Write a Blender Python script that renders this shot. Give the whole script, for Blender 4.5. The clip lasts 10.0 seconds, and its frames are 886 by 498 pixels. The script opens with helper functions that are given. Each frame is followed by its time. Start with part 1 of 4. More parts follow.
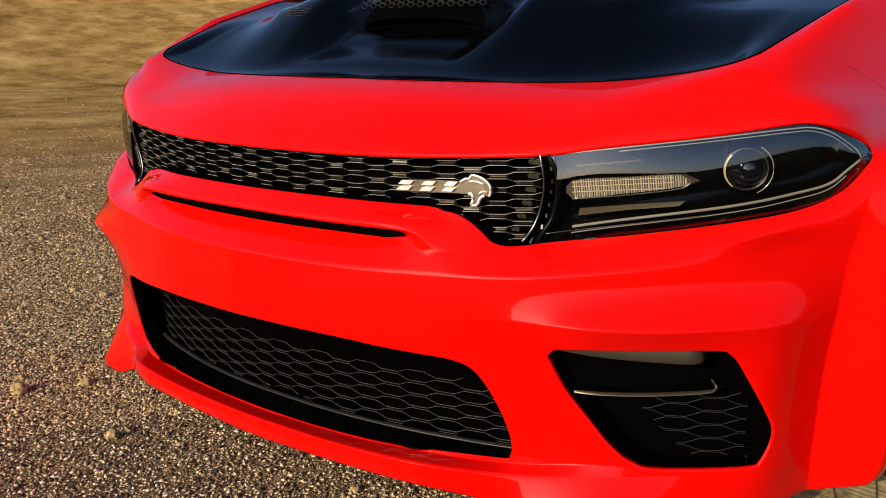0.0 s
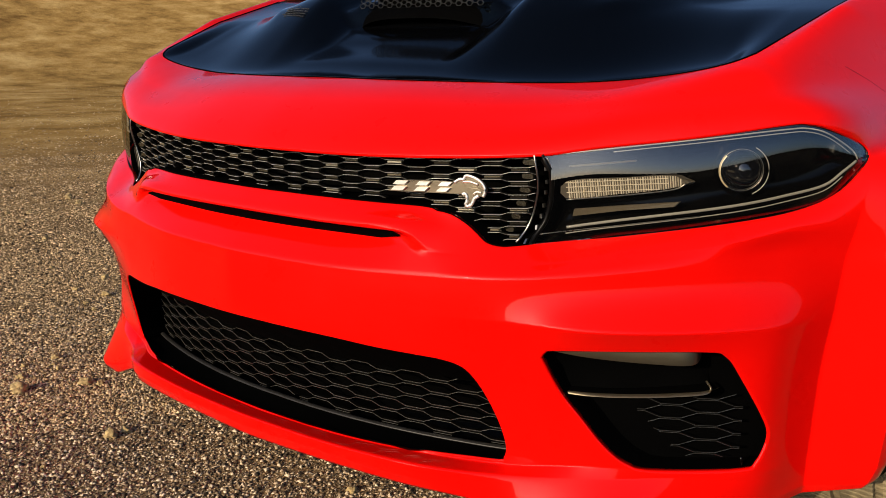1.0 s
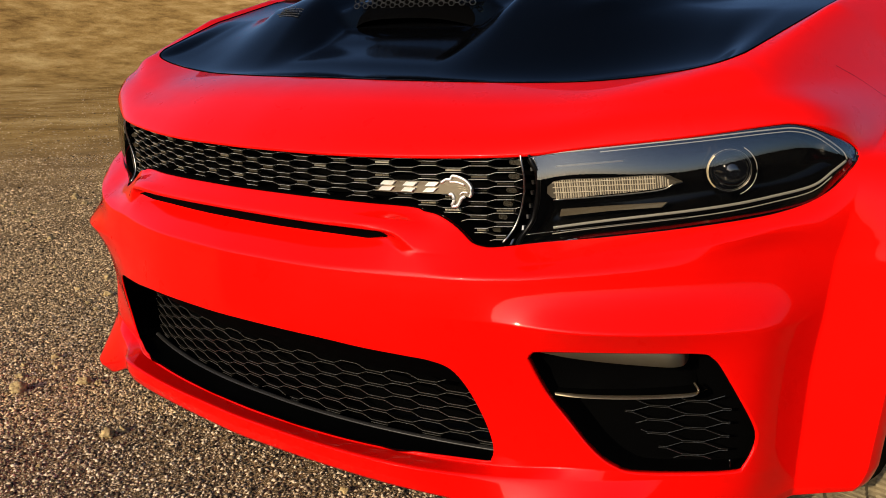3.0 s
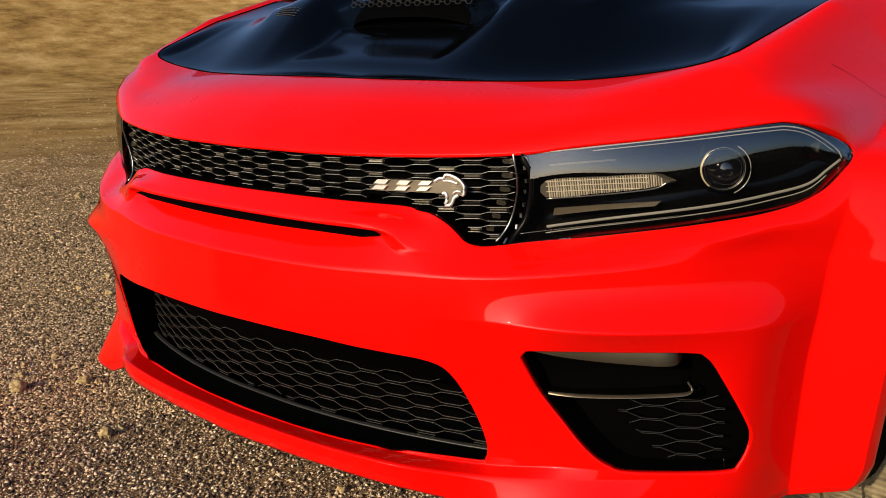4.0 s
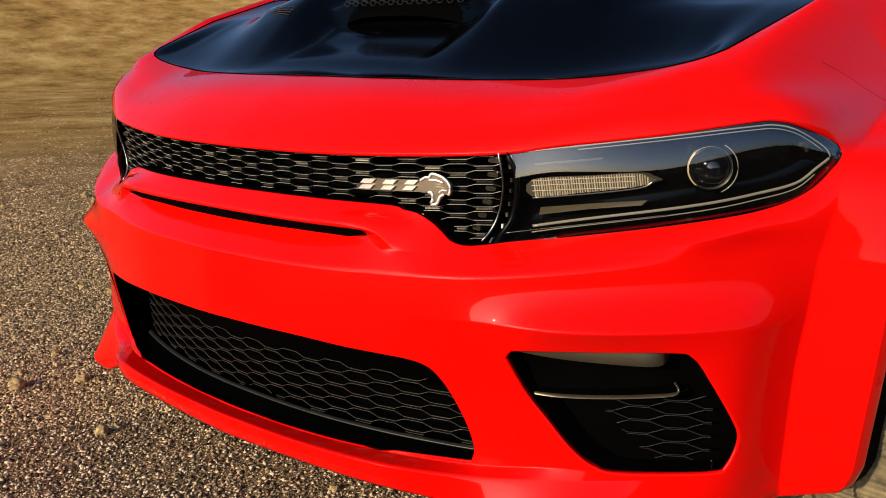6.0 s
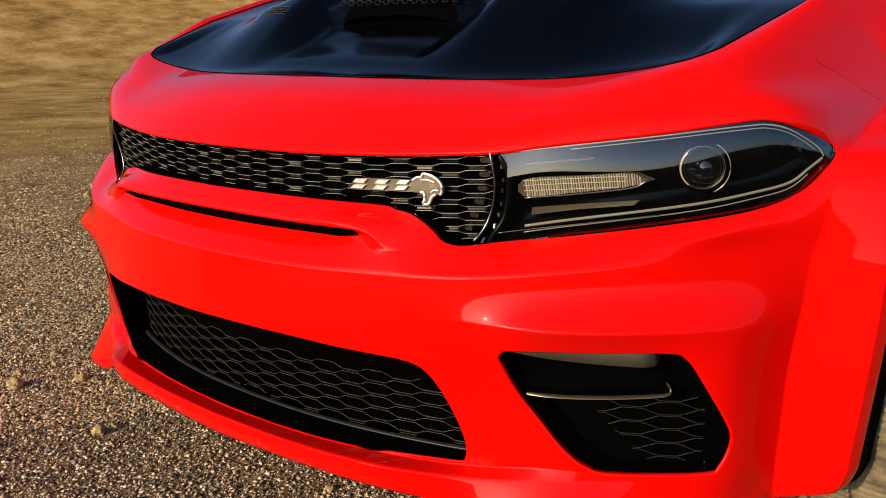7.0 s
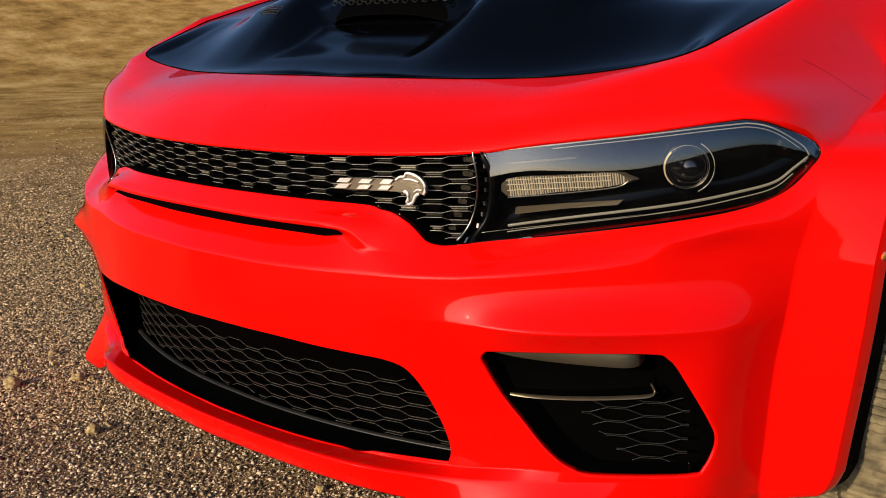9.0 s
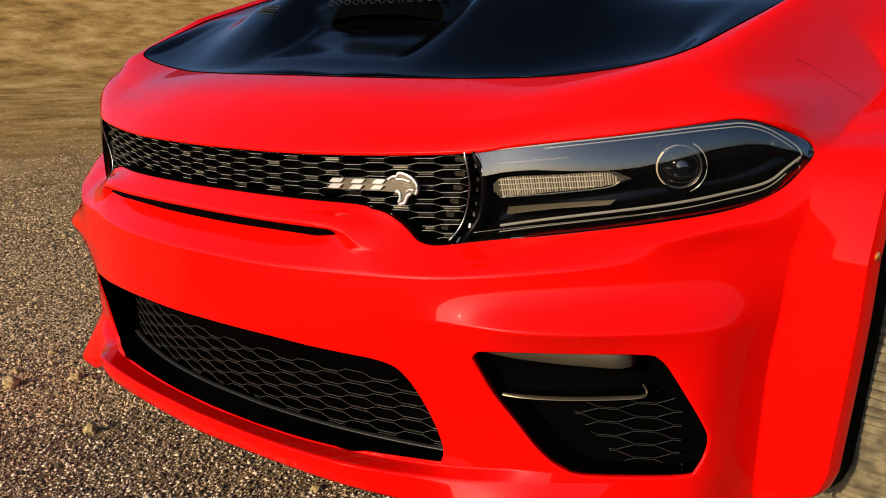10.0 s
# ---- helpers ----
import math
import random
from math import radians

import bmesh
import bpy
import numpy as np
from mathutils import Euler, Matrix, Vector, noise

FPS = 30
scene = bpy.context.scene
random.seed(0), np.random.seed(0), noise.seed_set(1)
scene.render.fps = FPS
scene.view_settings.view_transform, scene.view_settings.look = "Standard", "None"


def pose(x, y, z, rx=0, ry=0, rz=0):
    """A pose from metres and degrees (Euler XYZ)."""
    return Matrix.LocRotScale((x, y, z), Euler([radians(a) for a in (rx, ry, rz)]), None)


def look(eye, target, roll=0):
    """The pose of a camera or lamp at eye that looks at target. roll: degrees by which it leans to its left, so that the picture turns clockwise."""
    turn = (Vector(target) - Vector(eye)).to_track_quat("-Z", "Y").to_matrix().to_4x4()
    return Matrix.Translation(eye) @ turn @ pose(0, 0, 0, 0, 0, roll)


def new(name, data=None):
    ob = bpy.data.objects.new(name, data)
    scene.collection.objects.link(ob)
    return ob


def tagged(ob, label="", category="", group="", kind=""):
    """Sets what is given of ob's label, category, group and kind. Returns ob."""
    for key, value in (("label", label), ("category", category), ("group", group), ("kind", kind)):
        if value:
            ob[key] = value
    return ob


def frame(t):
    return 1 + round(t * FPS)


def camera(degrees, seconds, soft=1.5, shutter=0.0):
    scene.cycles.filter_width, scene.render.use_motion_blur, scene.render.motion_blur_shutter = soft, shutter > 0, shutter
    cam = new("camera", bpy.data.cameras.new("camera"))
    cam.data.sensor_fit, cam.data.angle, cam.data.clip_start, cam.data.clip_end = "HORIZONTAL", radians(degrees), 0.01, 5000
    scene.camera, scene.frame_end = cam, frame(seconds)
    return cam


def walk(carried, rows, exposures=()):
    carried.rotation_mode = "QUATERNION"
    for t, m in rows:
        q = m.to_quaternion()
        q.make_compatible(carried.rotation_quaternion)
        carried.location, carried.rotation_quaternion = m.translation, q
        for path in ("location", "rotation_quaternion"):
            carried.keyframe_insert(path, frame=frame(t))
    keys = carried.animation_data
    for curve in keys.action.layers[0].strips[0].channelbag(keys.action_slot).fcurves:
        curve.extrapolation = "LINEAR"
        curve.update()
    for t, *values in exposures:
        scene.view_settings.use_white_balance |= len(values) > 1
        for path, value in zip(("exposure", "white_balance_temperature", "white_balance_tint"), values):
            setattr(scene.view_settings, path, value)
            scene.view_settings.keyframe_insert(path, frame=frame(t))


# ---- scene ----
# Camera: a slow slide to the right in front of the car's corner.
cam = camera(54.0, 10.0, soft=0.8)
# seconds, x, y, z, yaw, pitch, roll
ROWS = [
    (0, 1.1383, -1.0947, 0.8899, 36.721, -12.835, 0.428),
    (0.5, 1.1448, -1.0881, 0.8894, 36.929, -12.811, 0.469),
    (1, 1.1514, -1.0820, 0.8890, 37.137, -12.793, 0.488),
    (1.5, 1.1581, -1.0761, 0.8890, 37.330, -12.777, 0.504),
    (2, 1.1645, -1.0697, 0.8891, 37.511, -12.771, 0.505),
    (2.5, 1.1710, -1.0631, 0.8890, 37.690, -12.771, 0.437),
    (4, 1.1914, -1.0442, 0.8887, 38.252, -12.856, 0.258),
    (4.5, 1.1978, -1.0376, 0.8883, 38.441, -12.874, 0.218),
    (5, 1.2044, -1.0309, 0.8883, 38.624, -12.895, 0.192),
    (5.5, 1.2110, -1.0243, 0.8884, 38.805, -12.913, 0.164),
    (7, 1.2309, -1.0029, 0.8880, 39.330, -12.937, 0.077),
    (7.5, 1.2374, -0.9956, 0.8878, 39.482, -12.945, 0.039),
    (8, 1.2441, -0.9889, 0.8876, 39.647, -12.948, 0.005),
    (8.5, 1.2511, -0.9819, 0.8873, 39.820, -12.943, -0.013),
    (9, 1.2583, -0.9747, 0.8867, 39.999, -12.940, -0.036),
    (9.5, 1.2649, -0.9677, 0.8864, 40.175, -12.939, -0.056),
    (10, 1.2717, -0.9608, 0.8860, 40.352, -12.931, -0.076),
]
walk(cam, [(t, pose(x, y, z) @ pose(0, 0, 0, 0, 0, yaw) @ pose(0, 0, 0, 90 + pitch, 0, 0) @ pose(0, 0, 0, 0, 0, roll)) for t, x, y, z, yaw, pitch, roll in ROWS])

# ---- world, sun and exposure ----
SUN_AZ, SUN_EL = 268.0, 19.0   # degrees: the way towards the sun, from +x anticlockwise; height
world = bpy.data.worlds.new("sky")
scene.world = world
world.use_nodes = True
wn = world.node_tree
wn.nodes.clear()
sky = wn.nodes.new("ShaderNodeTexSky")
sky.sky_type = "NISHITA"
sky.sun_disc = False
sky.sun_elevation = radians(SUN_EL)
sky.sun_rotation = radians(90 - SUN_AZ)
sky.air_density, sky.dust_density, sky.ozone_density = 0.65, 1.6, 3.0
bg = wn.nodes.new("ShaderNodeBackground")
bg.inputs["Strength"].default_value = 0.14
wo = wn.nodes.new("ShaderNodeOutputWorld")
wn.links.new(sky.outputs[0], bg.inputs[0])
wn.links.new(bg.outputs[0], wo.inputs[0])

sun_way = Vector((math.cos(radians(SUN_AZ)) * math.cos(radians(SUN_EL)), math.sin(radians(SUN_AZ)) * math.cos(radians(SUN_EL)), math.sin(radians(SUN_EL))))
sun_data = bpy.data.lights.new("sun", "SUN")
sun_data.energy, sun_data.angle, sun_data.color = 4.3, radians(0.6), (1.0, 0.81, 0.56)
sun_ob = new("sun", sun_data)
sun_ob.matrix_world = look(sun_way * 30, (0, 0, 0))
scene.view_settings.exposure = 0.0


# ---- materials ----
def nodes_of(name):
    m = bpy.data.materials.new(name)
    m.use_nodes = True
    return m, m.node_tree, m.node_tree.nodes["Principled BSDF"]


def add(nt, kind, **values):
    n = nt.nodes.new(kind)
    for key, value in values.items():
        n.inputs[key.replace("_", " ")].default_value = value
    return n


def ramp(nt, source, stops):
    r = nt.nodes.new("ShaderNodeValToRGB")
    while len(r.color_ramp.elements) < len(stops):
        r.color_ramp.elements.new(0.5)
    for e, (p, c) in zip(r.color_ramp.elements, stops):
        e.position, e.color = p, (*c, 1)
    nt.links.new(source, r.inputs[0])
    return r


def simple(name, colour, rough, metal=0.0, coat=0.0, coat_rough=0.03, grain=0.0, scale=400.0, spec=0.5, coat_ior=1.5):
    """A plain finish with faint unevenness of gloss and, with grain, a fine bump."""
    m, nt, p = nodes_of(name)
    p.inputs["Base Color"].default_value = (*colour, 1)
    p.inputs["Metallic"].default_value = metal
    p.inputs["Coat Weight"].default_value = coat
    p.inputs["Coat Roughness"].default_value = coat_rough
    p.inputs["Coat IOR"].default_value = coat_ior
    p.inputs["Specular IOR Level"].default_value = spec
    geo = nt.nodes.new("ShaderNodeTexCoord")
    n1 = add(nt, "ShaderNodeTexNoise", Scale=14.0, Detail=5.0, Roughness=0.6)
    nt.links.new(geo.outputs["Object"], n1.inputs["Vector"])
    r = ramp(nt, n1.outputs["Fac"], [(0.3, (rough * 0.85,) * 3), (0.7, (min(1, rough * 1.2 + 0.01),) * 3)])
    nt.links.new(r.outputs[0], p.inputs["Roughness"])
    if grain:
        n2 = add(nt, "ShaderNodeTexNoise", Scale=scale, Detail=3.0)
        nt.links.new(geo.outputs["Object"], n2.inputs["Vector"])
        b = add(nt, "ShaderNodeBump", Strength=grain, Distance=0.001)
        nt.links.new(n2.outputs["Fac"], b.inputs["Height"])
        nt.links.new(b.outputs[0], p.inputs["Normal"])
    return m


RED = simple("red car paint", (0.82, 0.0028, 0.0012), 0.30, 0.0, 1.0, 0.012, spec=0.03, coat_ior=1.27)
SATIN = simple("satin black paint", (0.0010, 0.0011, 0.0014), 0.12, 0.0, 0.0, spec=0.20)
SATIN.node_tree.nodes["Principled BSDF"].inputs["Specular Tint"].default_value = (0.34, 0.80, 1.0, 1)
BLACK = simple("black plastic", (0.0022, 0.002, 0.0018), 0.36, grain=0.12, spec=0.22)
GLOSS = simple("gloss black plastic", (0.0012, 0.0012, 0.0012), 0.14, spec=0.25)
# near-black for liners and gaps; shade inside the openings is put into it
DARK = simple("near-black plastic and cavity shade", (0.0008, 0.0008, 0.0008), 0.8, spec=0.02)
CHROME = simple("chrome", (0.86, 0.84, 0.78), 0.34, 0.75)
SILVER = simple("satin silver", (0.45, 0.43, 0.40), 0.30, 1.0)
# glints on the lattice edges, put into the colour in three strengths
LATTICE = simple("painted lattice glint", (0.55, 0.535, 0.49), 0.24, 0.5)
DIM = simple("painted dim lattice glint", (0.21, 0.20, 0.18), 0.26, 0.75)
FAINT = simple("painted faint lattice glint", (0.14, 0.14, 0.135), 0.24, 0.75)
TABS = simple("mesh web with painted reflections", (0.21, 0.178, 0.12), 0.27, 0.9)
# reflections of sky and ground painted as a random tone for each web
_tg = TABS.node_tree.nodes.new("ShaderNodeNewGeometry")
_tr = ramp(TABS.node_tree, _tg.outputs["Random Per Island"], [(0.0, (0.01, 0.009, 0.008)), (0.5, (0.05, 0.044, 0.032)), (0.78, (0.30, 0.26, 0.18)), (1.0, (0.80, 0.74, 0.58))])
TABS.node_tree.links.new(_tr.outputs[0], TABS.node_tree.nodes["Principled BSDF"].inputs["Base Color"])
ALLOY = simple("black alloy", (0.03, 0.03, 0.032), 0.35, 0.8)


# ---- helpers for shapes ----
def part(name, bm, material, parent=None, label=""):
    """Links a bmesh as one mesh object under a thing or part."""
    me = bpy.data.meshes.new(name)
    bm.to_mesh(me)
    bm.free()
    me.materials.append(material)
    me.shade_smooth()
    ob = new(name, me)
    if parent:
        ob.parent = parent
    return tagged(ob, label)


def pydata(name, verts, faces, material, parent=None, label="", normals=None, smooth=True):
    me = bpy.data.meshes.new(name)
    me.from_pydata([tuple(v) for v in verts], [], [tuple(f) for f in faces])
    me.materials.append(material)
    me.update()
    if smooth:
        me.shade_smooth()
    if normals is not None:
        me.normals_split_custom_set_from_vertices([tuple(n) for n in normals])
    ob = new(name, me)
    if parent:
        ob.parent = parent
    return tagged(ob, label)


def hermite(knots, values, sharp=(), tame=False):
    """A smooth curve through values at knots (values may be arrays); sharp knots keep a corner."""
    k = np.array(knots, float)
    v = np.array(values, float)
    n = len(k)
    slope = (v[1:] - v[:-1]) / (k[1:] - k[:-1]).reshape((-1,) + (1,) * (v.ndim - 1))
    lo, hi = np.empty_like(v), np.empty_like(v)
    for i in range(n):
        if i == 0:
            lo[i] = hi[i] = slope[0]
        elif i == n - 1:
            lo[i] = hi[i] = slope[-1]
        elif i in sharp:
            lo[i], hi[i] = slope[i - 1], slope[i]
        else:
            a, b = k[i] - k[i - 1], k[i + 1] - k[i]
            m = (slope[i - 1] * b + slope[i] * a) / (a + b)
            if tame:  # no overshoot
                least = np.minimum(np.abs(slope[i - 1]), np.abs(slope[i]))
                m = np.where(slope[i - 1] * slope[i] <= 0, 0.4 * m, np.sign(m) * np.minimum(np.abs(m), 2.2 * least + 1e-6))
            lo[i] = hi[i] = m

    def at(q):
        q = np.asarray(q, float)
        i = np.clip(np.searchsorted(k, q, side="right") - 1, 0, n - 2)
        h = k[i + 1] - k[i]
        t = (q - k[i]) / h
        ex = (...,) + (None,) * (v.ndim - 1)
        t, h = t[ex], h[ex]
        return ((1 + 2 * t) * (1 - t) ** 2 * v[i] + t * (1 - t) ** 2 * h * hi[i]
                + t * t * (3 - 2 * t) * v[i + 1] + t * t * (t - 1) * h * lo[i + 1])
    return at


# ---- the shape of the car's front: level lines from the hood's edge down to the lip, centre to wheel arch ----
U = [0, 0.2, 0.38, 0.55, 0.70, 0.85, 0.97, 1.12, 1.23]
LEVELS = [  # height knot, is it a corner, stations (x, y, z)
    (0.00, 0, [(0, .086, .841), (.2, .099, .840), (.36, .140, .840), (.5, .186, .844), (.615, .203, .8575), (.690, .222, .8745), (.7187, .256, .8896), (.766, .455, .959), (.798, .70, 1.024)]),
    (0.02, 0, [(0, .069, .837), (.2, .083, .836), (.36, .124, .836), (.5, .170, .840), (.617, .189, .8545), (.699, .211, .871), (.731, .246, .884), (.782, .450, .9665), (.815, .69, 1.030)]),
    (0.13, 0, [(0, -.022, .799), (.2, -.007, .799), (.36, .031, .801), (.5, .078, .807), (.618, .116, .822), (.711, .168, .835), (.779, .236, .847), (.886, .60, .850), (.962, .665, .856)]),
    (0.23, 0, [(0, -.097, .735), (.2, -.082, .736), (.36, -.048, .739), (.5, -.004, .746), (.62, .060, .766), (.73, .130, .784), (.835, .222, .797), (.893, .400, .774), (.970, .455, .778)]),
    (0.33, 0, [(0, -.119, .655), (.2, -.104, .655), (.36, -.064, .643), (.5, -.002, .615), (.62, .068, .636), (.73, .140, .656), (.825, .232, .68), (.888, .285, .698), (.97, .33, .70)]),
    (0.42, 1, [(0, -.161, .567), (.2, -.144, .567), (.36, -.107, .570), (.5, -.062, .577), (.62, .003, .593), (.73, .092, .611), (.805, .188, .625), (.872, .272, .598), (.965, .305, .60)]),
    (0.4525, 0, [(0, -.1655, .534), (.2, -.148, .534), (.36, -.110, .535), (.5, -.0655, .542), (.62, -.004, .548), (.73, .082, .555), (.806, .174, .556), (.868, .271, .552), (.9635, .3025, .555)]),
    (0.485, 1, [(0, -.169, .507), (.2, -.151, .506), (.36, -.111, .504), (.5, -.071, .508), (.62, -.034, .509), (.73, .044, .510), (.807, .142, .508), (.864, .270, .507), (.962, .300, .51)]),
    (0.54, 0, [(0, -.174, .455), (.2, -.154, .452), (.36, -.110, .442), (.5, -.056, .450), (.62, -.006, .470), (.73, .066, .474), (.805, .142, .460), (.858, .268, .456), (.959, .297, .46)]),
    (0.73, 1, [(0, -.110, .255), (.2, -.100, .258), (.36, -.078, .266), (.478, -.022, .260), (.62, .020, .284), (.73, .092, .285), (.805, .154, .280), (.850, .265, .272), (.945, .289, .277)]),
    (0.78, 1, [(0, -.150, .2595), (.2, -.143, .2622), (.36, -.126, .2680), (.476, -.054, .2545), (.62, .013, .2640), (.73, .092, .272), (.803, .156, .262), (.850, .265, .254), (.941, .288, .264)]),
    (0.83, 1, [(0, -.148, .2395), (.2, -.141, .243), (.36, -.124, .244), (.486, -.053, .222), (.62, -.042, .180), (.70, .05, .20), (.79, .150, .215), (.850, .265, .228), (.935, .287, .248)]),
    (0.86, 1, [(0, -.138, .2155), (.2, -.131, .2205), (.36, -.114, .2235), (.494, -.045, .198), (.60, -.025, .160), (.69, .05, .18), (.785, .15, .195), (.846, .272, .210), (.926, .292, .235)]),
    (1.00, 0, [(0, .10, .205), (.2, .10, .210), (.34, .10, .212), (.46, .10, .190), (.55, .12, .170), (.64, .16, .18), (.74, .22, .195), (.84, .29, .208), (.93, .34, .228)]),
]
# the visor over the bumper's air slot: extra lines in the middle, which run out into the plain surface at its ends
VISOR_U = [0, .1, .2, .31, .347, .373, .400]
VISOR = [  # height knot, corner, share of the way on the plain surface, stations in the middle
    (0.345, 0, .30, [(0, -.138, .6385), (.10, -.135, .638), (.20, -.126, .637), (.30, -.110, .6365), (.330, -.094, .639), (.354, -.082, .634), (.378, -.072, .620)]),
    (0.352, 0, .46, [(0, -.141, .6315), (.10, -.138, .631), (.20, -.129, .630), (.30, -.113, .6295), (.330, -.104, .6295), (.352, -.095, .622), (.370, -.0870, .603)]),
    (0.358, 0, .54, [(0, -.138, .6275), (.10, -.135, .627), (.20, -.126, .626), (.30, -.110, .6255), (.328, -.1035, .6245), (.348, -.0965, .616), (.366, -.0898, .5985)]),
    (0.365, 1, .60, [(0, -.104, .6235), (.10, -.102, .6235), (.20, -.092, .6235), (.30, -.085, .623), (.325, -.088, .6210), (.341, -.0945, .6115), (.362, -.0923, .5955)]),
    (0.375, 1, .68, [(0, -.110, .6075), (.10, -.107, .6075), (.20, -.097, .608), (.30, -.090, .6090), (.322, -.091, .6085), (.337, -.0935, .6035), (.359, -.0950, .5905)]),
]
_l2 = next(i for i, l in enumerate(LEVELS) if l[0] == 0.33)
_a, _b = np.array(LEVELS[_l2][2]), np.array(LEVELS[_l2 + 1][2])
_extra = []
for vk, corner, share, pts in VISOR:
    swell = [0, 0, 0, 0, .004, .009, .010, .003, 0]  # the cheek under the headlight is rounded
    rest = [(u, tuple(_a[i] * (1 - share) + _b[i] * share + np.array([.7, -.7, 0]) * swell[i] * math.sin(math.pi * share))) for i, u in enumerate(U) if u > .5]
    at40 = hermite(U, _a)(np.array([.455, .485])) * (1 - share) + hermite(U, _b)(np.array([.455, .485])) * share
    us = VISOR_U + [.455, .485] + [q[0] for q in rest]
    _extra.append((vk, corner, us, pts + [tuple(q) for q in at40] + [q[1] for q in rest]))
ALL = [(l[0], l[1], U, l[2]) for l in LEVELS[:_l2 + 1]] + _extra + [(l[0], l[1], U, l[2]) for l in LEVELS[_l2 + 1:]]
VK = [l[0] for l in ALL]
_rows = np.stack([hermite(l[2], l[3], sharp=[k for k, u in enumerate(l[2]) if u == U[7] or (u == U[6] and l[0] < .01)], tame=True)(np.linspace(0, U[-1], 235)) for l in ALL])
def evened(row, width=0.024, end=0.99):
    """Takes small unevenness out of a level line, all but the flare's corner and the arch."""
    step = U[-1] / 234
    m = int(3 * width / step)
    k = np.exp(-0.5 * (np.arange(-m, m + 1) * step / width) ** 2)
    k /= k.sum()
    ext = np.concatenate([row[m:0:-1] * [-1, 1, 1], row, 2 * row[-1] - row[-2:-m - 2:-1]])
    soft = np.stack([np.convolve(ext[:, c], k, "valid") for c in range(3)], 1)
    u = np.linspace(0, U[-1], 235)
    w = np.clip((end - u) / .06, 0, 1)[:, None]
    return soft * w + row * (1 - w)


_rows = np.stack([evened(r, .012 if .34 < l[0] < .38 else .024, .93 if l[0] < .03 else .99) for r, l in zip(_rows, ALL)])
_cols = hermite(VK, _rows, sharp=[i for i, l in enumerate(ALL) if l[1]])
_ug = np.linspace(0, U[-1], 235)


def skin_at(u, v):
    """Points of the car's skin for arrays u (centre to arch) and v (top to bottom)."""
    u, v = np.asarray(u, float), np.clip(np.asarray(v, float), 0, VK[-1])
    uu = np.clip(u, 0, U[-1] - 1e-9)
    i = np.clip((uu / _ug[1]).astype(int), 0, 233)
    t = ((uu - _ug[i]) / _ug[1])[..., None]
    c = _cols(v)
    n = np.arange(len(c)) if c.ndim == 3 else None
    return c[n, i] * (1 - t) + c[n, i + 1] * t


def skin_normals(u, v):
    e = 2e-3
    du = skin_at(u + e, v) - skin_at(np.maximum(u - e, 0), v)
    dv = skin_at(u, v + e) - skin_at(u, v - e)
    n = np.cross(dv, du)
    n /= np.linalg.norm(n, axis=1)[:, None] + 1e-12
    n[u < 1e-6, 0] = 0
    return n


_gu, _gv = [g.ravel() for g in np.meshgrid(np.linspace(0, U[-1], 260), np.linspace(0.02, 0.84, 300))]
_shelf = (_gu < .56) & (_gv > .732)  # the lip's flat top lies past every opening
_gu, _gv = _gu[~_shelf], _gv[~_shelf]
_gp = skin_at(_gu, _gv)


def uv_of(x, z):
    """The skin's (u, v) where it shows the given x and height."""
    out = []
    for a, b in zip(x, z):
        k = np.argmin((_gp[:, 0] - a) ** 2 + (_gp[:, 2] - b) ** 2)
        u, v = _gu[k], _gv[k]
        for _ in range(6):
            e = 1e-4
            p = skin_at([u, u + e, u], [v, v, v + e])
            j = np.array([[(p[1] - p[0])[0], (p[2] - p[0])[0]], [(p[1] - p[0])[2], (p[2] - p[0])[2]]]) / e
            try:
                d = np.linalg.solve(j, [a - p[0][0], b - p[0][2]])
            except np.linalg.LinAlgError:
                break
            u, v = u + np.clip(d[0], -.01, .01), v + np.clip(d[1], -.01, .01)
            u, v = max(u, 0), min(v, .733 if u < .56 else .84)
        out.append((u, v))
    return np.array(out)


def spline(points, n=6, closed=False):
    """A Catmull-Rom line through the points."""
    p = np.array(points, float)
    m = len(p)
    out = []
    for i in range(m if closed else m - 1):
        if closed:
            q = [p[(i + k) % m] for k in (-1, 0, 1, 2)]
        else:
            q = [p[max(i - 1, 0)], p[i], p[i + 1], p[min(i + 2, m - 1)]]
        for s in np.arange(n) / n:
            out.append(.5 * (2 * q[1] + (q[2] - q[0]) * s + (2 * q[0] - 5 * q[1] + 4 * q[2] - q[3]) * s * s + (3 * q[1] - q[0] - 3 * q[2] + q[3]) * s ** 3))
    if not closed:
        out.append(p[-1])
    return np.array(out)


# outlines of the openings, (x, z); the slot and the lower mouth run across the middle
SLOT = [(0, .732), (.2, .733), (.36, .738), (.502, .747), (.572, .759), (.698, .777), (.793, .795), (.817, .797), (.841, .790), (.867, .770), (.882, .745),
        (.876, .721), (.853, .690), (.811, .668), (.737, .651), (.602, .6275), (.533, .617), (.482, .609), (.461, .608), (.441, .613), (.423, .625),
        (.405, .637), (.383, .648), (.361, .652), (.334, .6565), (.2, .6595), (0, .6595)]
MOUTH = [(0, .455), (.2, .452), (.30, .445), (.366, .441), (.402, .438), (.429, .430), (.445, .4145), (.458, .390), (.470, .355), (.478, .321), (.481, .292),
         (.476, .272), (.463, .2645), (.36, .267), (.2, .257), (0, .255)]
VENT = [(.5412, .449), (.5418, .458), (.5475, .4655), (.560, .4705), (.639, .4755), (.744, .478), (.768, .469), (.786, .433), (.810, .372), (.817, .334), (.807, .293), (.789, .280), (.694, .278),
        (.653, .285), (.622, .311), (.592, .350), (.560, .397)]


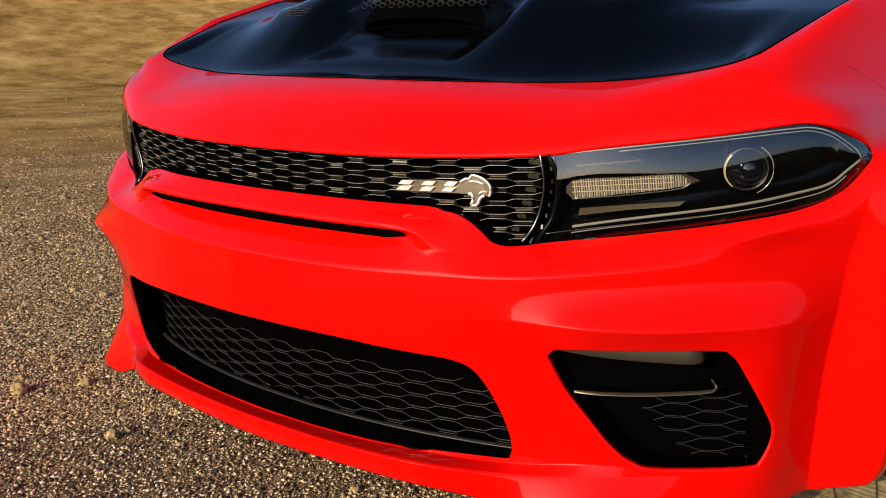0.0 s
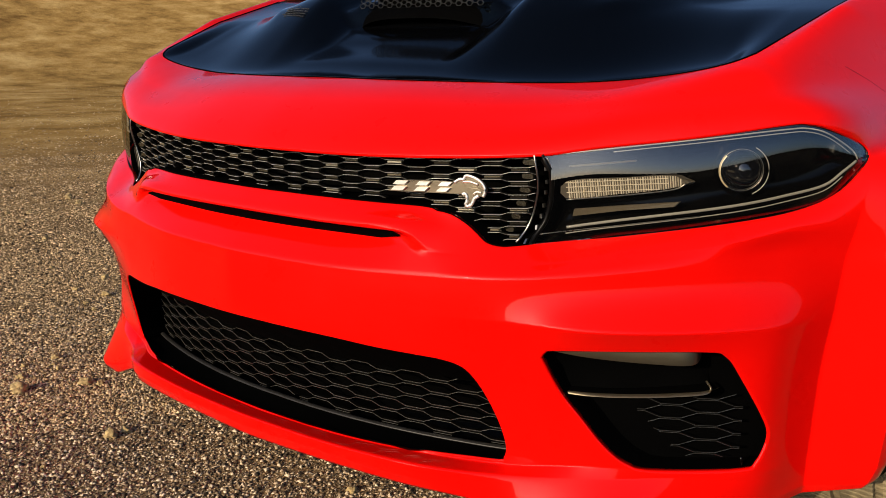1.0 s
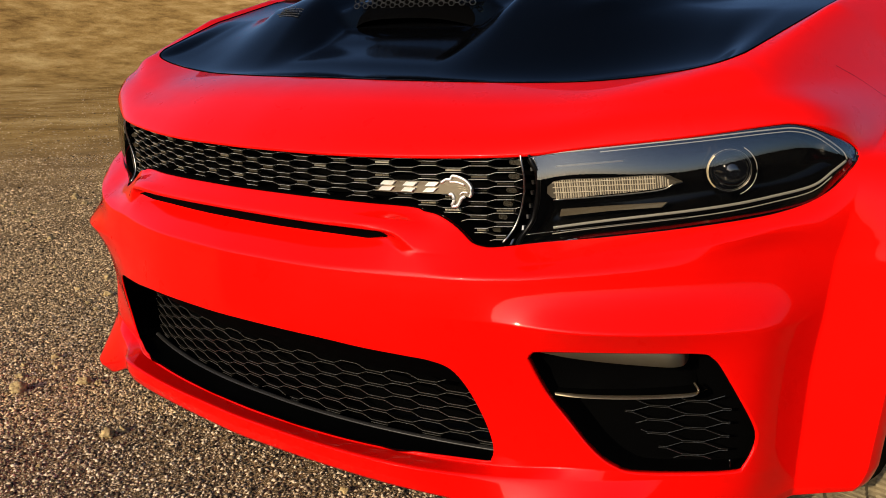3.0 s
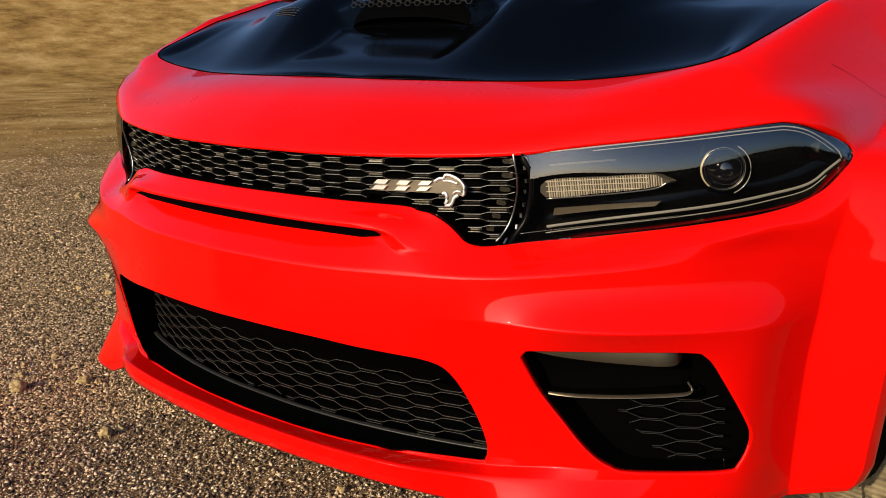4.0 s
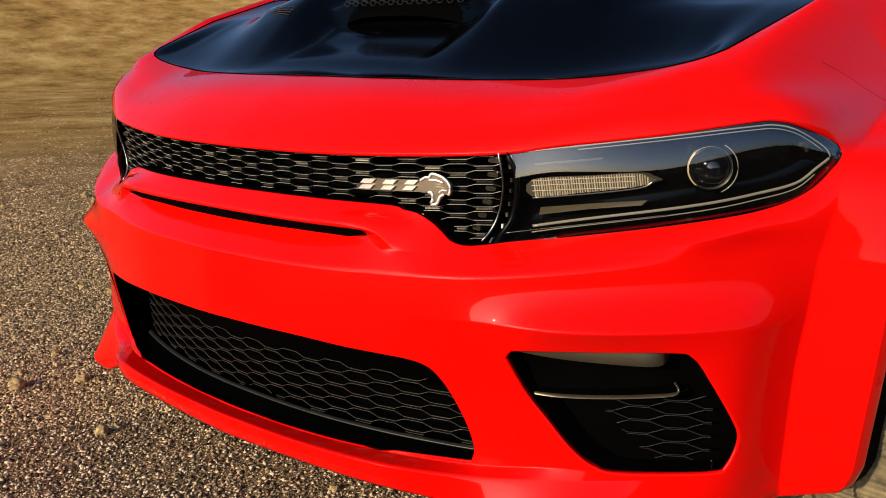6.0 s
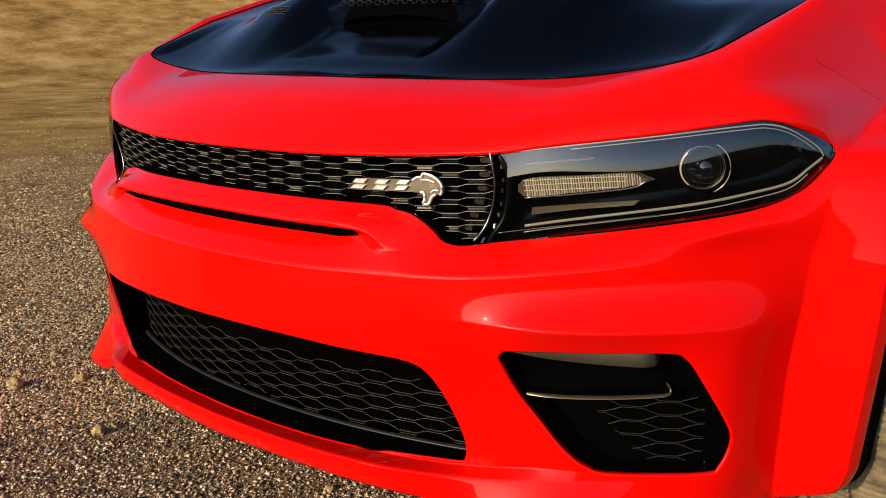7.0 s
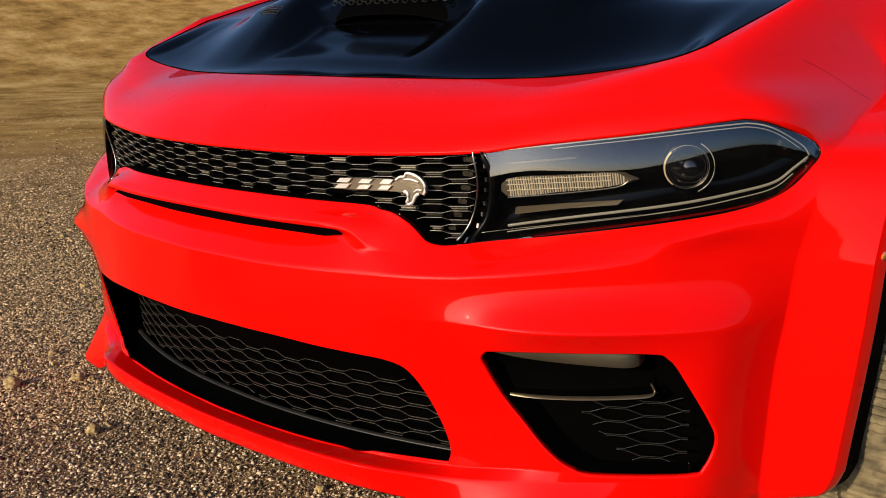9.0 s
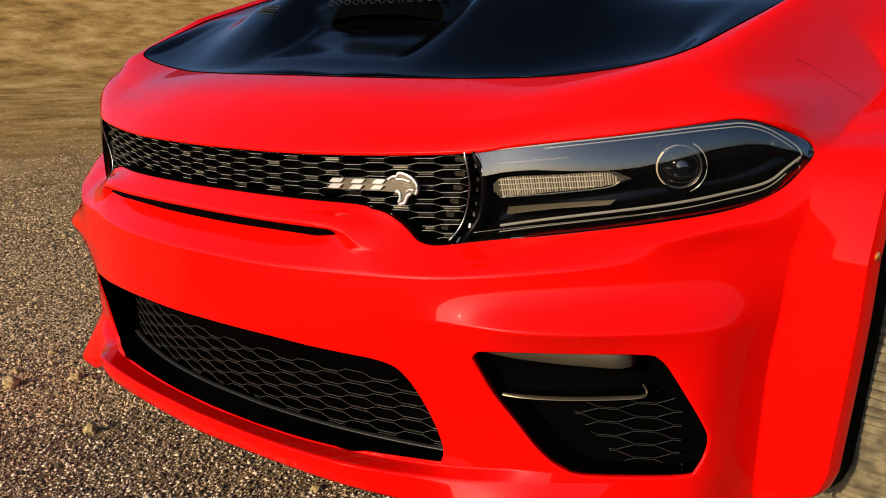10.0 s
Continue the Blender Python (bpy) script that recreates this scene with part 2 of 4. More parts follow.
def outline(points, closed):
    q = spline(points, 5, closed)
    return uv_of(np.maximum(q[:, 0], 0), q[:, 1])


SLOT_UV, MOUTH_UV, VENT_UV = outline(SLOT, False), outline(MOUTH, False), outline(VENT, True)
for o in (SLOT_UV, MOUTH_UV):
    o[0, 0] = o[-1, 0] = 0.0


def inside(poly, pts):
    x, y = pts[:, 0], pts[:, 1]
    c = np.zeros(len(pts), bool)
    a, b = poly, np.roll(poly, -1, axis=0)
    for (x0, y0), (x1, y1) in zip(a, b):
        if y0 == y1:
            continue
        c ^= ((y0 > y) != (y1 > y)) & (x < (x1 - x0) * (y - y0) / (y1 - y0) + x0)
    return c


from mathutils.geometry import delaunay_2d_cdt


def meshed(gu, gv, lines, keep):
    """Triangles over the grid gu x gv with the lines kept as edges; keep says which centres stay."""
    pts, edges = [], []
    for line, closed in lines:
        k = len(pts)
        pts += [tuple(p) for p in line]
        m = len(line)
        edges += [(k + i, k + (i + 1) % m) for i in range(m if closed else m - 1)]
    dense = np.array(pts)
    a, b = [g.ravel() for g in np.meshgrid(gu, gv)]
    grid = np.stack([a, b], 1)
    if len(dense):
        far = np.ones(len(grid), bool)
        for k in range(0, len(dense)):
            far &= np.hypot(grid[:, 0] - dense[k, 0], grid[:, 1] - dense[k, 1]) > 0.003
        border = (grid[:, 0] < 1e-9) | (grid[:, 0] > gu[-1] - 1e-9) | (grid[:, 1] < gv[0] + 1e-9) | (grid[:, 1] > gv[-1] - 1e-9)
        grid = grid[far | border]
    pts += [tuple(p) for p in grid]
    v, _, f, *_ = delaunay_2d_cdt([Vector(p) for p in pts], edges, [], 0, 1e-6)
    v = np.array([tuple(p) for p in v])
    f = np.array([t for t in f if len(t) == 3])
    mid = v[f].mean(axis=1)
    return v, f[keep(mid)]


def mirrored(p, n, f):
    """A half shape at x > 0 and its mirror image, as one set of points, normals and faces."""
    q, m = p * [-1, 1, 1], n * [-1, 1, 1]
    return np.concatenate([p, q]), np.concatenate([n, m]), np.concatenate([f, f[:, ::-1] + len(p)])


def facing(p, n, f):
    """Turns the faces so that they look along the normals."""
    g = np.cross(p[f[:, 1]] - p[f[:, 0]], p[f[:, 2]] - p[f[:, 0]])
    w = np.sum(g * n[f].mean(axis=1), axis=1) < 0
    f = f.copy()
    f[w] = f[w][:, ::-1]
    return f


def flange(line_uv, closed, radius, depth, inward):
    """A rolled edge round an opening: from the skin round a small radius and straight back. inward: +1 or -1, the side of the hole."""
    u, v = line_uv[:, 0], line_uv[:, 1]
    p, n = skin_at(u, v), skin_normals(u, v)
    t = np.roll(p, -1, 0) - np.roll(p, 1, 0)
    if not closed:
        t[0], t[-1] = (1, 0, 0), (-1, 0, 0)
    t /= np.linalg.norm(t, axis=1)[:, None]
    e = np.cross(n, t) * inward
    rings, norms = [], []
    for a in (0, .4, .8, 1.2, math.pi / 2):
        rings.append(p + e * radius * math.sin(a) - n * radius * (1 - math.cos(a)))
        norms.append(n * math.cos(a) + e * math.sin(a))
    back = np.array([0.0, 1.0, 0.0])
    rings.append(rings[-1] + back * depth)
    norms.append(norms[-1])
    m, k = len(p), len(rings)
    f = []
    for r in range(k - 1):
        for i in range(m if closed else m - 1):
            j = (i + 1) % m
            f += [(r * m + i, r * m + j, (r + 1) * m + j), (r * m + i, (r + 1) * m + j, (r + 1) * m + i)]
    return np.concatenate(rings), np.concatenate(norms), np.array(f)


def joined(*sets):
    p, n, f, k = [], [], [], 0
    for a, b, c in sets:
        p.append(a), n.append(b), f.append(c + k)
        k += len(a)
    return np.concatenate(p), np.concatenate(n), np.concatenate(f)


# ---- more shape helpers ----
def on_skin(points, depth=0.0):
    """Places on the skin for (x, z) points, pushed in by depth along the surface's normal."""
    q = np.array(points, float)
    uv = uv_of(q[:, 0], q[:, 1])
    return skin_at(uv[:, 0], uv[:, 1]) - skin_normals(uv[:, 0], uv[:, 1]) * depth


def tube(path, ra, rb, sides=8, closed=False, up=(0, 0, 1)):
    """Points and faces of a rod along the path, with an oval section: ra along up, rb across."""
    p = np.array(path, float)
    t = np.roll(p, -1, 0) - np.roll(p, 1, 0)
    if not closed:
        t[0], t[-1] = p[1] - p[0], p[-1] - p[-2]
    t /= np.linalg.norm(t, axis=1)[:, None]
    b = np.cross(t, np.array(up, float))
    b /= np.linalg.norm(b, axis=1)[:, None] + 1e-9
    a = np.cross(b, t)
    v, f, m = [], [], len(p)
    for i in range(m):
        for k in range(sides):
            g = 2 * math.pi * k / sides
            v.append(p[i] + a[i] * ra * math.cos(g) + b[i] * rb * math.sin(g))
    for i in range(m if closed else m - 1):
        j = (i + 1) % m
        for k in range(sides):
            l = (k + 1) % sides
            f.append((i * sides + k, j * sides + k, j * sides + l, i * sides + l))
    if not closed:
        f.append(tuple(range(sides)))
        f.append(tuple((m - 1) * sides + k for k in reversed(range(sides))))
    return np.array(v), f


def solid(top, bottom):
    """A closed slab between two rings of the same number of points."""
    m = len(top)
    v = np.concatenate([top, bottom])
    f = [tuple(range(m)), tuple(m + k for k in reversed(range(m)))]
    f += [(k, m + k, m + (k + 1) % m, (k + 1) % m) for k in range(m)]
    return v, f


def sheet(rows):
    """Points and faces of a grid given as rows of equal length."""
    m = len(rows[0])
    f = []
    for r in range(len(rows) - 1):
        f += [(r * m + i, r * m + i + 1, (r + 1) * m + i + 1, (r + 1) * m + i) for i in range(m - 1)]
    return np.concatenate(rows), f


def merge(shapes):
    v, f, k = [], [], 0
    for a, b in shapes:
        v.append(np.array(a, float))
        f += [tuple(i + k for i in q) for q in b]
        k += len(a)
    return np.concatenate(v), f


def outward(ob):
    bm = bmesh.new()
    bm.from_mesh(ob.data)
    bmesh.ops.recalc_face_normals(bm, faces=bm.faces)
    bm.to_mesh(ob.data)
    bm.free()
    return ob


def both(name, shape, material, parents, label="", smooth=True, angle=None):
    """A part on the +x side and its mirror image on the -x side."""
    made = []
    for parent, side in zip(parents, (1, -1)):
        v = np.array(shape[0], float) * [side, 1, 1]
        f = shape[1] if side > 0 else [tuple(reversed(q)) for q in shape[1]]
        ob = outward(pydata(name, v, f, material, parent, label, smooth=smooth))
        if angle:
            ob.data.set_sharp_from_angle(angle=radians(angle))
        made.append(ob)
    return made


def one(name, shape, material, parent, label="", smooth=True, angle=None):
    ob = outward(pydata(name, shape[0], shape[1], material, parent, label, smooth=smooth))
    if angle:
        ob.data.set_sharp_from_angle(angle=radians(angle))
    return ob


def bar(a, b, thick, depth, back):
    """A moulded rib from a to b: its front edge is rounded off, it runs back along the way given."""
    a, b = np.array(a, float), np.array(b, float)
    t = b - a
    t /= np.linalg.norm(t) + 1e-9
    back = np.array(back, float)
    w = np.cross(t, back)
    w /= np.linalg.norm(w) + 1e-9
    prof = [(-.5, .25), (-.25, 0), (.25, 0), (.5, .25), (.5, 1), (-.5, 1)]
    v, f = [], []
    for q in (a, b):
        for x, y in prof:
            v.append(q + w * thick * x + back * depth * (y if y in (0, 1) else 0.12))
    for k in range(6):
        l = (k + 1) % 6
        f.append((k, l, 6 + l, 6 + k))
    return np.array(v), f


def honeycomb(x0, x1, z0, z1, dx, dz, flat, place, keep, thick, depth, tab):
    """Flat-topped six-sided cells with webs at their joints, cut off at the opening's edge: edges, webs.
    place(x, z): the point in space; keep(x, z): is it within the opening."""
    flats, ties, webs = [], [], []
    nx, nz = int(x1 / dx) + 2, int((z1 - z0) / dz) + 2
    back = (0, 1, 0)

    def cut(xa, za, xb, zb):
        w = [k for k in np.linspace(0, 1, 9) if keep(xa + (xb - xa) * k, za + (zb - za) * k)]
        if len(w) < 3:
            return None
        return (xa + (xb - xa) * w[0], za + (zb - za) * w[0], xa + (xb - xa) * w[-1], za + (zb - za) * w[-1])

    for i in range(-nx, nx + 1):
        x = i * dx
        for j in range(-1, nz + 1):
            z = z0 + j * dz + (dz / 2 if i % 2 else 0)
            c = cut(x - flat, z, x + flat, z)
            if c:
                q0, q1 = np.array(place(c[0] + .002, z)) + [0, .003, 0], np.array(place(c[2] - .002, z)) + [0, .003, 0]
                webs.append(bar(q0, q1, 1.05 * tab, depth * 0.6, back))
                for side in (-1, 1):
                    flats.append(bar(place(c[0], z + side * tab), place(c[2], z + side * tab), thick, depth, back))
            for s in (-1, 1):
                c = cut(x + flat, z + s * tab, x + dx - flat, z + s * (dz / 2 - tab))
                if c:
                    ties.append(bar(place(c[0], c[1]), place(c[2], c[3]), thick, depth, back))
    return merge(flats), merge(ties), merge(webs)


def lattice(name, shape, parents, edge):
    """The mesh: black bars; the glint on their front and upper edges is painted in a paler colour."""
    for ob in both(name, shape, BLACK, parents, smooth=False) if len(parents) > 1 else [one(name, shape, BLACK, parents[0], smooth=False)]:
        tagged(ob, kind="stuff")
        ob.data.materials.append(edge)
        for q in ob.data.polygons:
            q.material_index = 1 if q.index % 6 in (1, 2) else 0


# ---- the car ----
car = tagged(new("car"), "bright red sports sedan with satin black hood parked on gravel", "car")

gu = np.unique(np.round(np.concatenate([np.linspace(0, U[-1], 118), U]), 4))
gu = gu[np.concatenate([[True], np.diff(gu) > 0.003])]
gv = np.unique(np.round(np.concatenate([np.linspace(0, VK[-1], 111), VK]), 4))
gv = gv[np.concatenate([[True], np.diff(gv) > 0.003])]
gu[-1], gv[-1] = U[-1], VK[-1]
sv, sf = meshed(gu, gv, [(SLOT_UV, False), (MOUTH_UV, False), (VENT_UV, True)],
                lambda c: ~(inside(SLOT_UV, c) | inside(MOUTH_UV, c) | inside(VENT_UV, c)))
sp, sn = skin_at(sv[:, 0], sv[:, 1]), skin_normals(sv[:, 0], sv[:, 1])
halves = [(sp, sn, facing(sp, sn, sf))]
for line, closed, r, d in ((SLOT_UV, False, .004, .006), (MOUTH_UV, False, .002, .001), (VENT_UV, True, .004, .006)):
    a, b, c = flange(line, closed, r, d, -1)
    halves.append((a, b, facing(a, b, c)))
p, n, f = mirrored(*joined(*halves))
bumper = pydata("bumper", p, f, RED, car, "red painted front bumper and nose", normals=n)
bumper.shadow_terminator_geometry_offset = 0.2
bumper.shadow_terminator_shading_offset = 0.05


def liner(line, closed, radius, d0, d1, shrink, stop=None):
    """Near-black walls behind an opening, shade put into their colour: from just inside its edge back to a smaller
    ring.
    """
    u, v = line[:, 0], line[:, 1]
    p, n = skin_at(u, v), skin_normals(u, v)
    t = np.roll(p, -1, 0) - np.roll(p, 1, 0)
    if not closed:
        t[0], t[-1] = (1, 0, 0), (-1, 0, 0)
    t /= np.linalg.norm(t, axis=1)[:, None]
    e = -np.cross(n, t)
    a = p + e * radius - n * radius + np.array([0, d0, 0])
    b = a + e * shrink + np.array([0, d1, 0])
    if not closed:
        a[0, 0] = a[-1, 0] = b[0, 0] = b[-1, 0] = 0
    if closed:
        a, b = np.concatenate([a, a[:1]]), np.concatenate([b, b[:1]])
    a, b = a[:stop], b[:stop]
    return sheet([a, (a * .6 + b * .4) + [0, .004, 0], b])


def backing(line, closed, shift):
    lo, hi = line.min(0), line.max(0)
    v, f = meshed(np.linspace(lo[0], hi[0], 30), np.linspace(lo[1], hi[1], 16), [(line, closed)], lambda c: inside(line, c))
    return skin_at(v[:, 0], v[:, 1]) + [0, shift, 0], [tuple(q) for q in f]


def mirror_join(shape):
    v, f = shape
    return merge([shape, (v * [-1, 1, 1], [tuple(reversed(q)) for q in f])])


def poly_keep(points, closed, margin=0.0):
    q = spline(points, 5, closed)
    ring = q if closed else np.concatenate([q, (q * [-1, 1])[::-1]])

    lo, hi = ring.min(0) - .005, ring.max(0) + .005
    n = ((hi - lo) / .0008).astype(int) + 2
    a, b = np.meshgrid(lo[0] + np.arange(n[0]) * .0008, lo[1] + np.arange(n[1]) * .0008, indexing="ij")
    table = inside(ring, np.stack([a.ravel(), b.ravel()], 1)).reshape(a.shape)

    def hit(x, z):
        i, j = int(round((x - lo[0]) / .0008)), int(round((z - lo[1]) / .0008))
        return 0 <= i < n[0] and 0 <= j < n[1] and bool(table[i, j])

    def test(x, z):
        return hit(x, z) and hit(x, z + margin) and hit(x, z - margin)
    return test


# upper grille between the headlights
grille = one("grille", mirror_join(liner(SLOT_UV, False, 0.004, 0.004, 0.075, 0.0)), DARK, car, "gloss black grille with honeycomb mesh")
# near-black backing stands for the unlit depth behind the mesh
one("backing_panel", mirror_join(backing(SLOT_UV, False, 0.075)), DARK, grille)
GEDGE = [(.498, .748), (.503, .723), (.503, .698), (.497, .669), (.488, .639), (.475, .608)]
gedge = spline(GEDGE, 6)


def grille_y(x):
    return -0.094 * (1 - (x / .5) ** 2) + 0.012


slot_keep = poly_keep(SLOT, False, 0.002)


def grille_keep(x, z):
    return abs(x) < np.interp(-z, -gedge[:, 1], gedge[:, 0]) - 0.004 and slot_keep(abs(x), z)


flats, ties, webs = honeycomb(0, .52, .5846, .76, .0391, .0202, .0140, lambda x, z: (x, grille_y(x), z + .062 * x * x), lambda x, z: grille_keep(x, z + .062 * x * x), .0010, .010, .0034)
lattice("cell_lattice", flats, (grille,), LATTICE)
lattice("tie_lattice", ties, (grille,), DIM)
tagged(one("mesh_web", webs, TABS, grille, smooth=False), "mesh webs with sky and ground reflections painted in tan", kind="stuff")
for side in (1, -1):
    line = on_skin([(x, z) for x, z in gedge], 0.002) * [side, 1, 1]
    one("edge_trim", tube(line[:-2], .0015, .0015, 8), SILVER, grille, "thin bright edge trim")
    for k, (x, z) in enumerate([(.513, .738), (.514, .724), (.514, .704), (.511, .688), (.507, .668), (.503, .652), (.498, .636), (.489, .618)]):
        c = on_skin([(x - .0013, z - .003), (x + .0013, z - .003), (x + .0013, z + .003), (x - .0013, z + .003)], .004) * [side, 1, 1]
        one("clip_tab", solid(c, c + [0, .006, 0]), SILVER, grille, smooth=False)
# pale ovals at the grille's ends: painted reflections on the last cells
for k in range(6):
    z = .7318 - k * .0207
    w = .0105 - .0006 * k
    for side in (1, -1):
        q = np.array([((.484 - .0012 * k * k + w * math.cos(a)) * side, grille_y(.484) - .001, z + .0036 * max(-1, min(1, 1.5 * math.sin(a)))) for a in np.linspace(0, 2 * math.pi, 17)[:-1]])
        one("end_glint", solid(q, q + [0, .006, 0]), TABS, grille, smooth=False)
trim = on_skin([(x, z + .003) for x, z in spline(SLOT[-10:], 4)], 0.002)
trim[-1, 0] = 0
trim = np.concatenate([trim, (trim * [-1, 1, 1])[::-1][1:]])
one("lower_trim", tube(trim, .0016, .0016, 6), DARK, grille)

BRONZE = simple("bronze tinted plastic", (0.24, 0.20, 0.14), 0.3, 0.6)
# silver emblem on the grille: slanted bars and a crest, plain shapes
emblem = tagged(new("emblem"), "polished silver emblem")
emblem.parent = grille


def plate(points, thick=.004, lift=.004):
    q = np.array(points, float)
    y = -0.094 * (1 - (q[:, 0] / .5) ** 2) - lift
    top = np.stack([q[:, 0], y, q[:, 1]], 1)
    return solid(top, top + [0, thick, 0])


base_pts = [(.274, .678), (.290, .678), (.402, .681), (.402, .699), (.300, .696)]
one("emblem_base", plate(base_pts, .006, .001), BRONZE, emblem, "bronze toned emblem plate", smooth=False)
for x, z, w in ((.276, .680, .030), (.314, .681, .028), (.350, .6825, .026)):
    for k, (a, b) in enumerate(((0, .0062), (.0090, .0155))):
        d = .006 * (1 - k)
        one("slanted_bar", plate([(x + a + d, z + a), (x + a + w - .010 + d, z + a + .0006), (x + b + w - .010 + d, z + b + .0006), (x + b + d, z + b)], .004, .005), CHROME, emblem, smooth=False)
CREST = [(.385, .698), (.393, .7035), (.399, .704), (.403, .7095), (.414, .7075), (.424, .702), (.430, .694), (.431, .686), (.4285, .679), (.422, .680), (.416, .676), (.411, .6655), (.402, .664),
         (.4055, .673), (.402, .682), (.394, .688), (.404, .692)]
one("crest", plate(spline(CREST, 2, True), .006, .0045), BRONZE, emblem, smooth=False)


def on_plate(points, lift):
    q = np.array(points, float)
    return np.stack([q[:, 0], -0.094 * (1 - (q[:, 0] / .5) ** 2) - lift, q[:, 1]], 1)


for pts, w in ((CREST[:9], .0022), (CREST[9:15] + [(.398, .6805)], .0026), ([(.398, .700), (.410, .7005), (.421, .697)], .0016), ([(.414, .682), (.419, .686), (.426, .6855)], .0014)):
    one("crest_rim", tube(on_plate(spline(pts, 4), .0055), w, .0012, 8), CHROME, emblem)
one("crest_recess", plate(spline([(.402, .690), (.410, .6945), (.421, .693), (.427, .688), (.421, .6905), (.411, .691)], 2, True), .002, .0055), BRONZE, emblem, smooth=False)

# the air slot beneath the visor, its shade a near-black sheet: closes the gap between the visor's underside and the
# shelf
sl_u = np.linspace(0, .340, 40)
sl_top = skin_at(sl_u, np.full(40, .3610))
sl_low = skin_at(sl_u, np.full(40, .3765))
sl_fade = np.clip((.335 - sl_u) / .05, 0.02, 1)[:, None]
mid_line = (sl_top + sl_low) / 2
sl_a = sl_top * sl_fade + mid_line * (1 - sl_fade) + [0, .006, .002]
sl_b = sl_low * sl_fade + mid_line * (1 - sl_fade) + [0, -.0015, .0004]
one("air_slot", mirror_join(sheet([sl_a, (sl_a + sl_b) / 2 + [0, .001, 0], sl_b])), DARK, bumper, "narrow air slot with its shade as a near-black sheet")

# lower mouth
FRAME = simple("dark grey plastic", (0.022, 0.021, 0.020), 0.38, grain=0.1, spec=0.4)
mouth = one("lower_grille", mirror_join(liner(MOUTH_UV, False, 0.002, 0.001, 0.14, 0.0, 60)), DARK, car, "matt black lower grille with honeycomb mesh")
# backing and shelves carry the mouth's inner shade as near-black colour
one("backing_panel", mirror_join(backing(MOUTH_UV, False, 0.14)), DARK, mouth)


def mouth_y(x):
    return -0.060 + 0.38 * x * x


MESHO = [(0, .377), (.2, .378), (.38, .375), (.47, .368), (.525, .345), (.540, .31), (.525, .274), (.47, .268), (.36, .2675), (.2, .268), (0, .270)]
mouth_keep = poly_keep(MESHO, False, 0.0)
flats, ties, webs = honeycomb(0, .56, .2581, .39, .0486, .0236, .0160, lambda x, z: (x, mouth_y(x) + (.33 - z) * .13, z), lambda x, z: mouth_keep(abs(x), z), .0010, .008, .0023)
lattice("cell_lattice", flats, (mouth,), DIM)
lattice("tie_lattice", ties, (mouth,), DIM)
tagged(one("mesh_web", webs, BLACK, mouth, smooth=False), kind="stuff")
mf = spline(MESHO[3:], 6)
mfr = np.stack([mf[:, 0], mouth_y(mf[:, 0]) - .002, mf[:, 1] - .001], 1)
mfr = np.concatenate([mfr, (mfr * [-1, 1, 1])[::-1][1:]])
one("mesh_frame", tube(mfr, .006, .0024, 8, up=(0, 1, 0)), FRAME, mouth, "dark grey frame edge")
sx = np.linspace(.490, 0, 40)
shelf_a = np.stack([sx, mouth_y(sx), np.interp(sx, [0, .2, .36, .47, .49], [.270, .268, .2675, .268, .270]) - .008], 1)
ml = MOUTH_UV[np.argmax(skin_at(MOUTH_UV[:, 0], MOUTH_UV[:, 1])[:, 0]):]
edge_pts = skin_at(ml[:, 0], ml[:, 1]) + [0, .0035, .0022]
edge_low = edge_pts[::-1]
shelf_b = np.stack([np.interp(sx * 1.03, edge_low[:, 0], edge_low[:, c]) for c in range(3)], 1)
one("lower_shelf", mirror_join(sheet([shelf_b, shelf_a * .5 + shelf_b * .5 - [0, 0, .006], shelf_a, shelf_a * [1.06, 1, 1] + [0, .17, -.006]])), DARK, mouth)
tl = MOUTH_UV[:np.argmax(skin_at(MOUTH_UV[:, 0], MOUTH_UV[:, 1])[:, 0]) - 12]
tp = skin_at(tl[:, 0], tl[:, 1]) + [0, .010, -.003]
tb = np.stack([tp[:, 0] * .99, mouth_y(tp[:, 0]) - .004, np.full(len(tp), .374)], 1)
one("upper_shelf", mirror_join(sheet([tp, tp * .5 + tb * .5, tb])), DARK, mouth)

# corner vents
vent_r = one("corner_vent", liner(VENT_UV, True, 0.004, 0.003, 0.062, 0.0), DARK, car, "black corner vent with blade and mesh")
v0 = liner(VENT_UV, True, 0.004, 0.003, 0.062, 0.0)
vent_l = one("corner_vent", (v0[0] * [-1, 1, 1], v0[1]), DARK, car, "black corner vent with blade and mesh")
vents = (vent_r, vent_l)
# the vent's unlit depth, as a near-black sheet
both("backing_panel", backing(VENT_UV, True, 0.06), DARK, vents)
# the sunlit edges of the blade are put into a paler, metallic colour
BLADE = simple("satin blade with painted sun glint", (0.21, 0.175, 0.115), 0.40, 0.9, grain=0.06)


def across(line, depths):
    """A row of the blade: a line over the vent's mouth, (x, z), set back by the depths given at its points."""
    q = spline([(x, z, d) for (x, z), d in zip(line, depths)], 5)
    return np.concatenate([on_skin([(a, b)], c) for a, b, c in q])


crown = across([(.534, .472), (.60, .4745), (.68, .476), (.728, .4765), (.744, .470)], (.016, .014, .014, .014, .034))
ridge_a = across([(.534, .4655), (.60, .4665), (.68, .468), (.728, .4685), (.744, .4655)], (.014, .008, .006, .006, .030))
ridge_b = across([(.536, .4625), (.60, .4565), (.68, .4525), (.728, .452), (.744, .453)], (.014, .007, .004, .004, .030))
ridge_c = across([(.537, .4615), (.60, .4540), (.68, .4490), (.728, .4485), (.744, .450)], (.016, .012, .010, .010, .032))
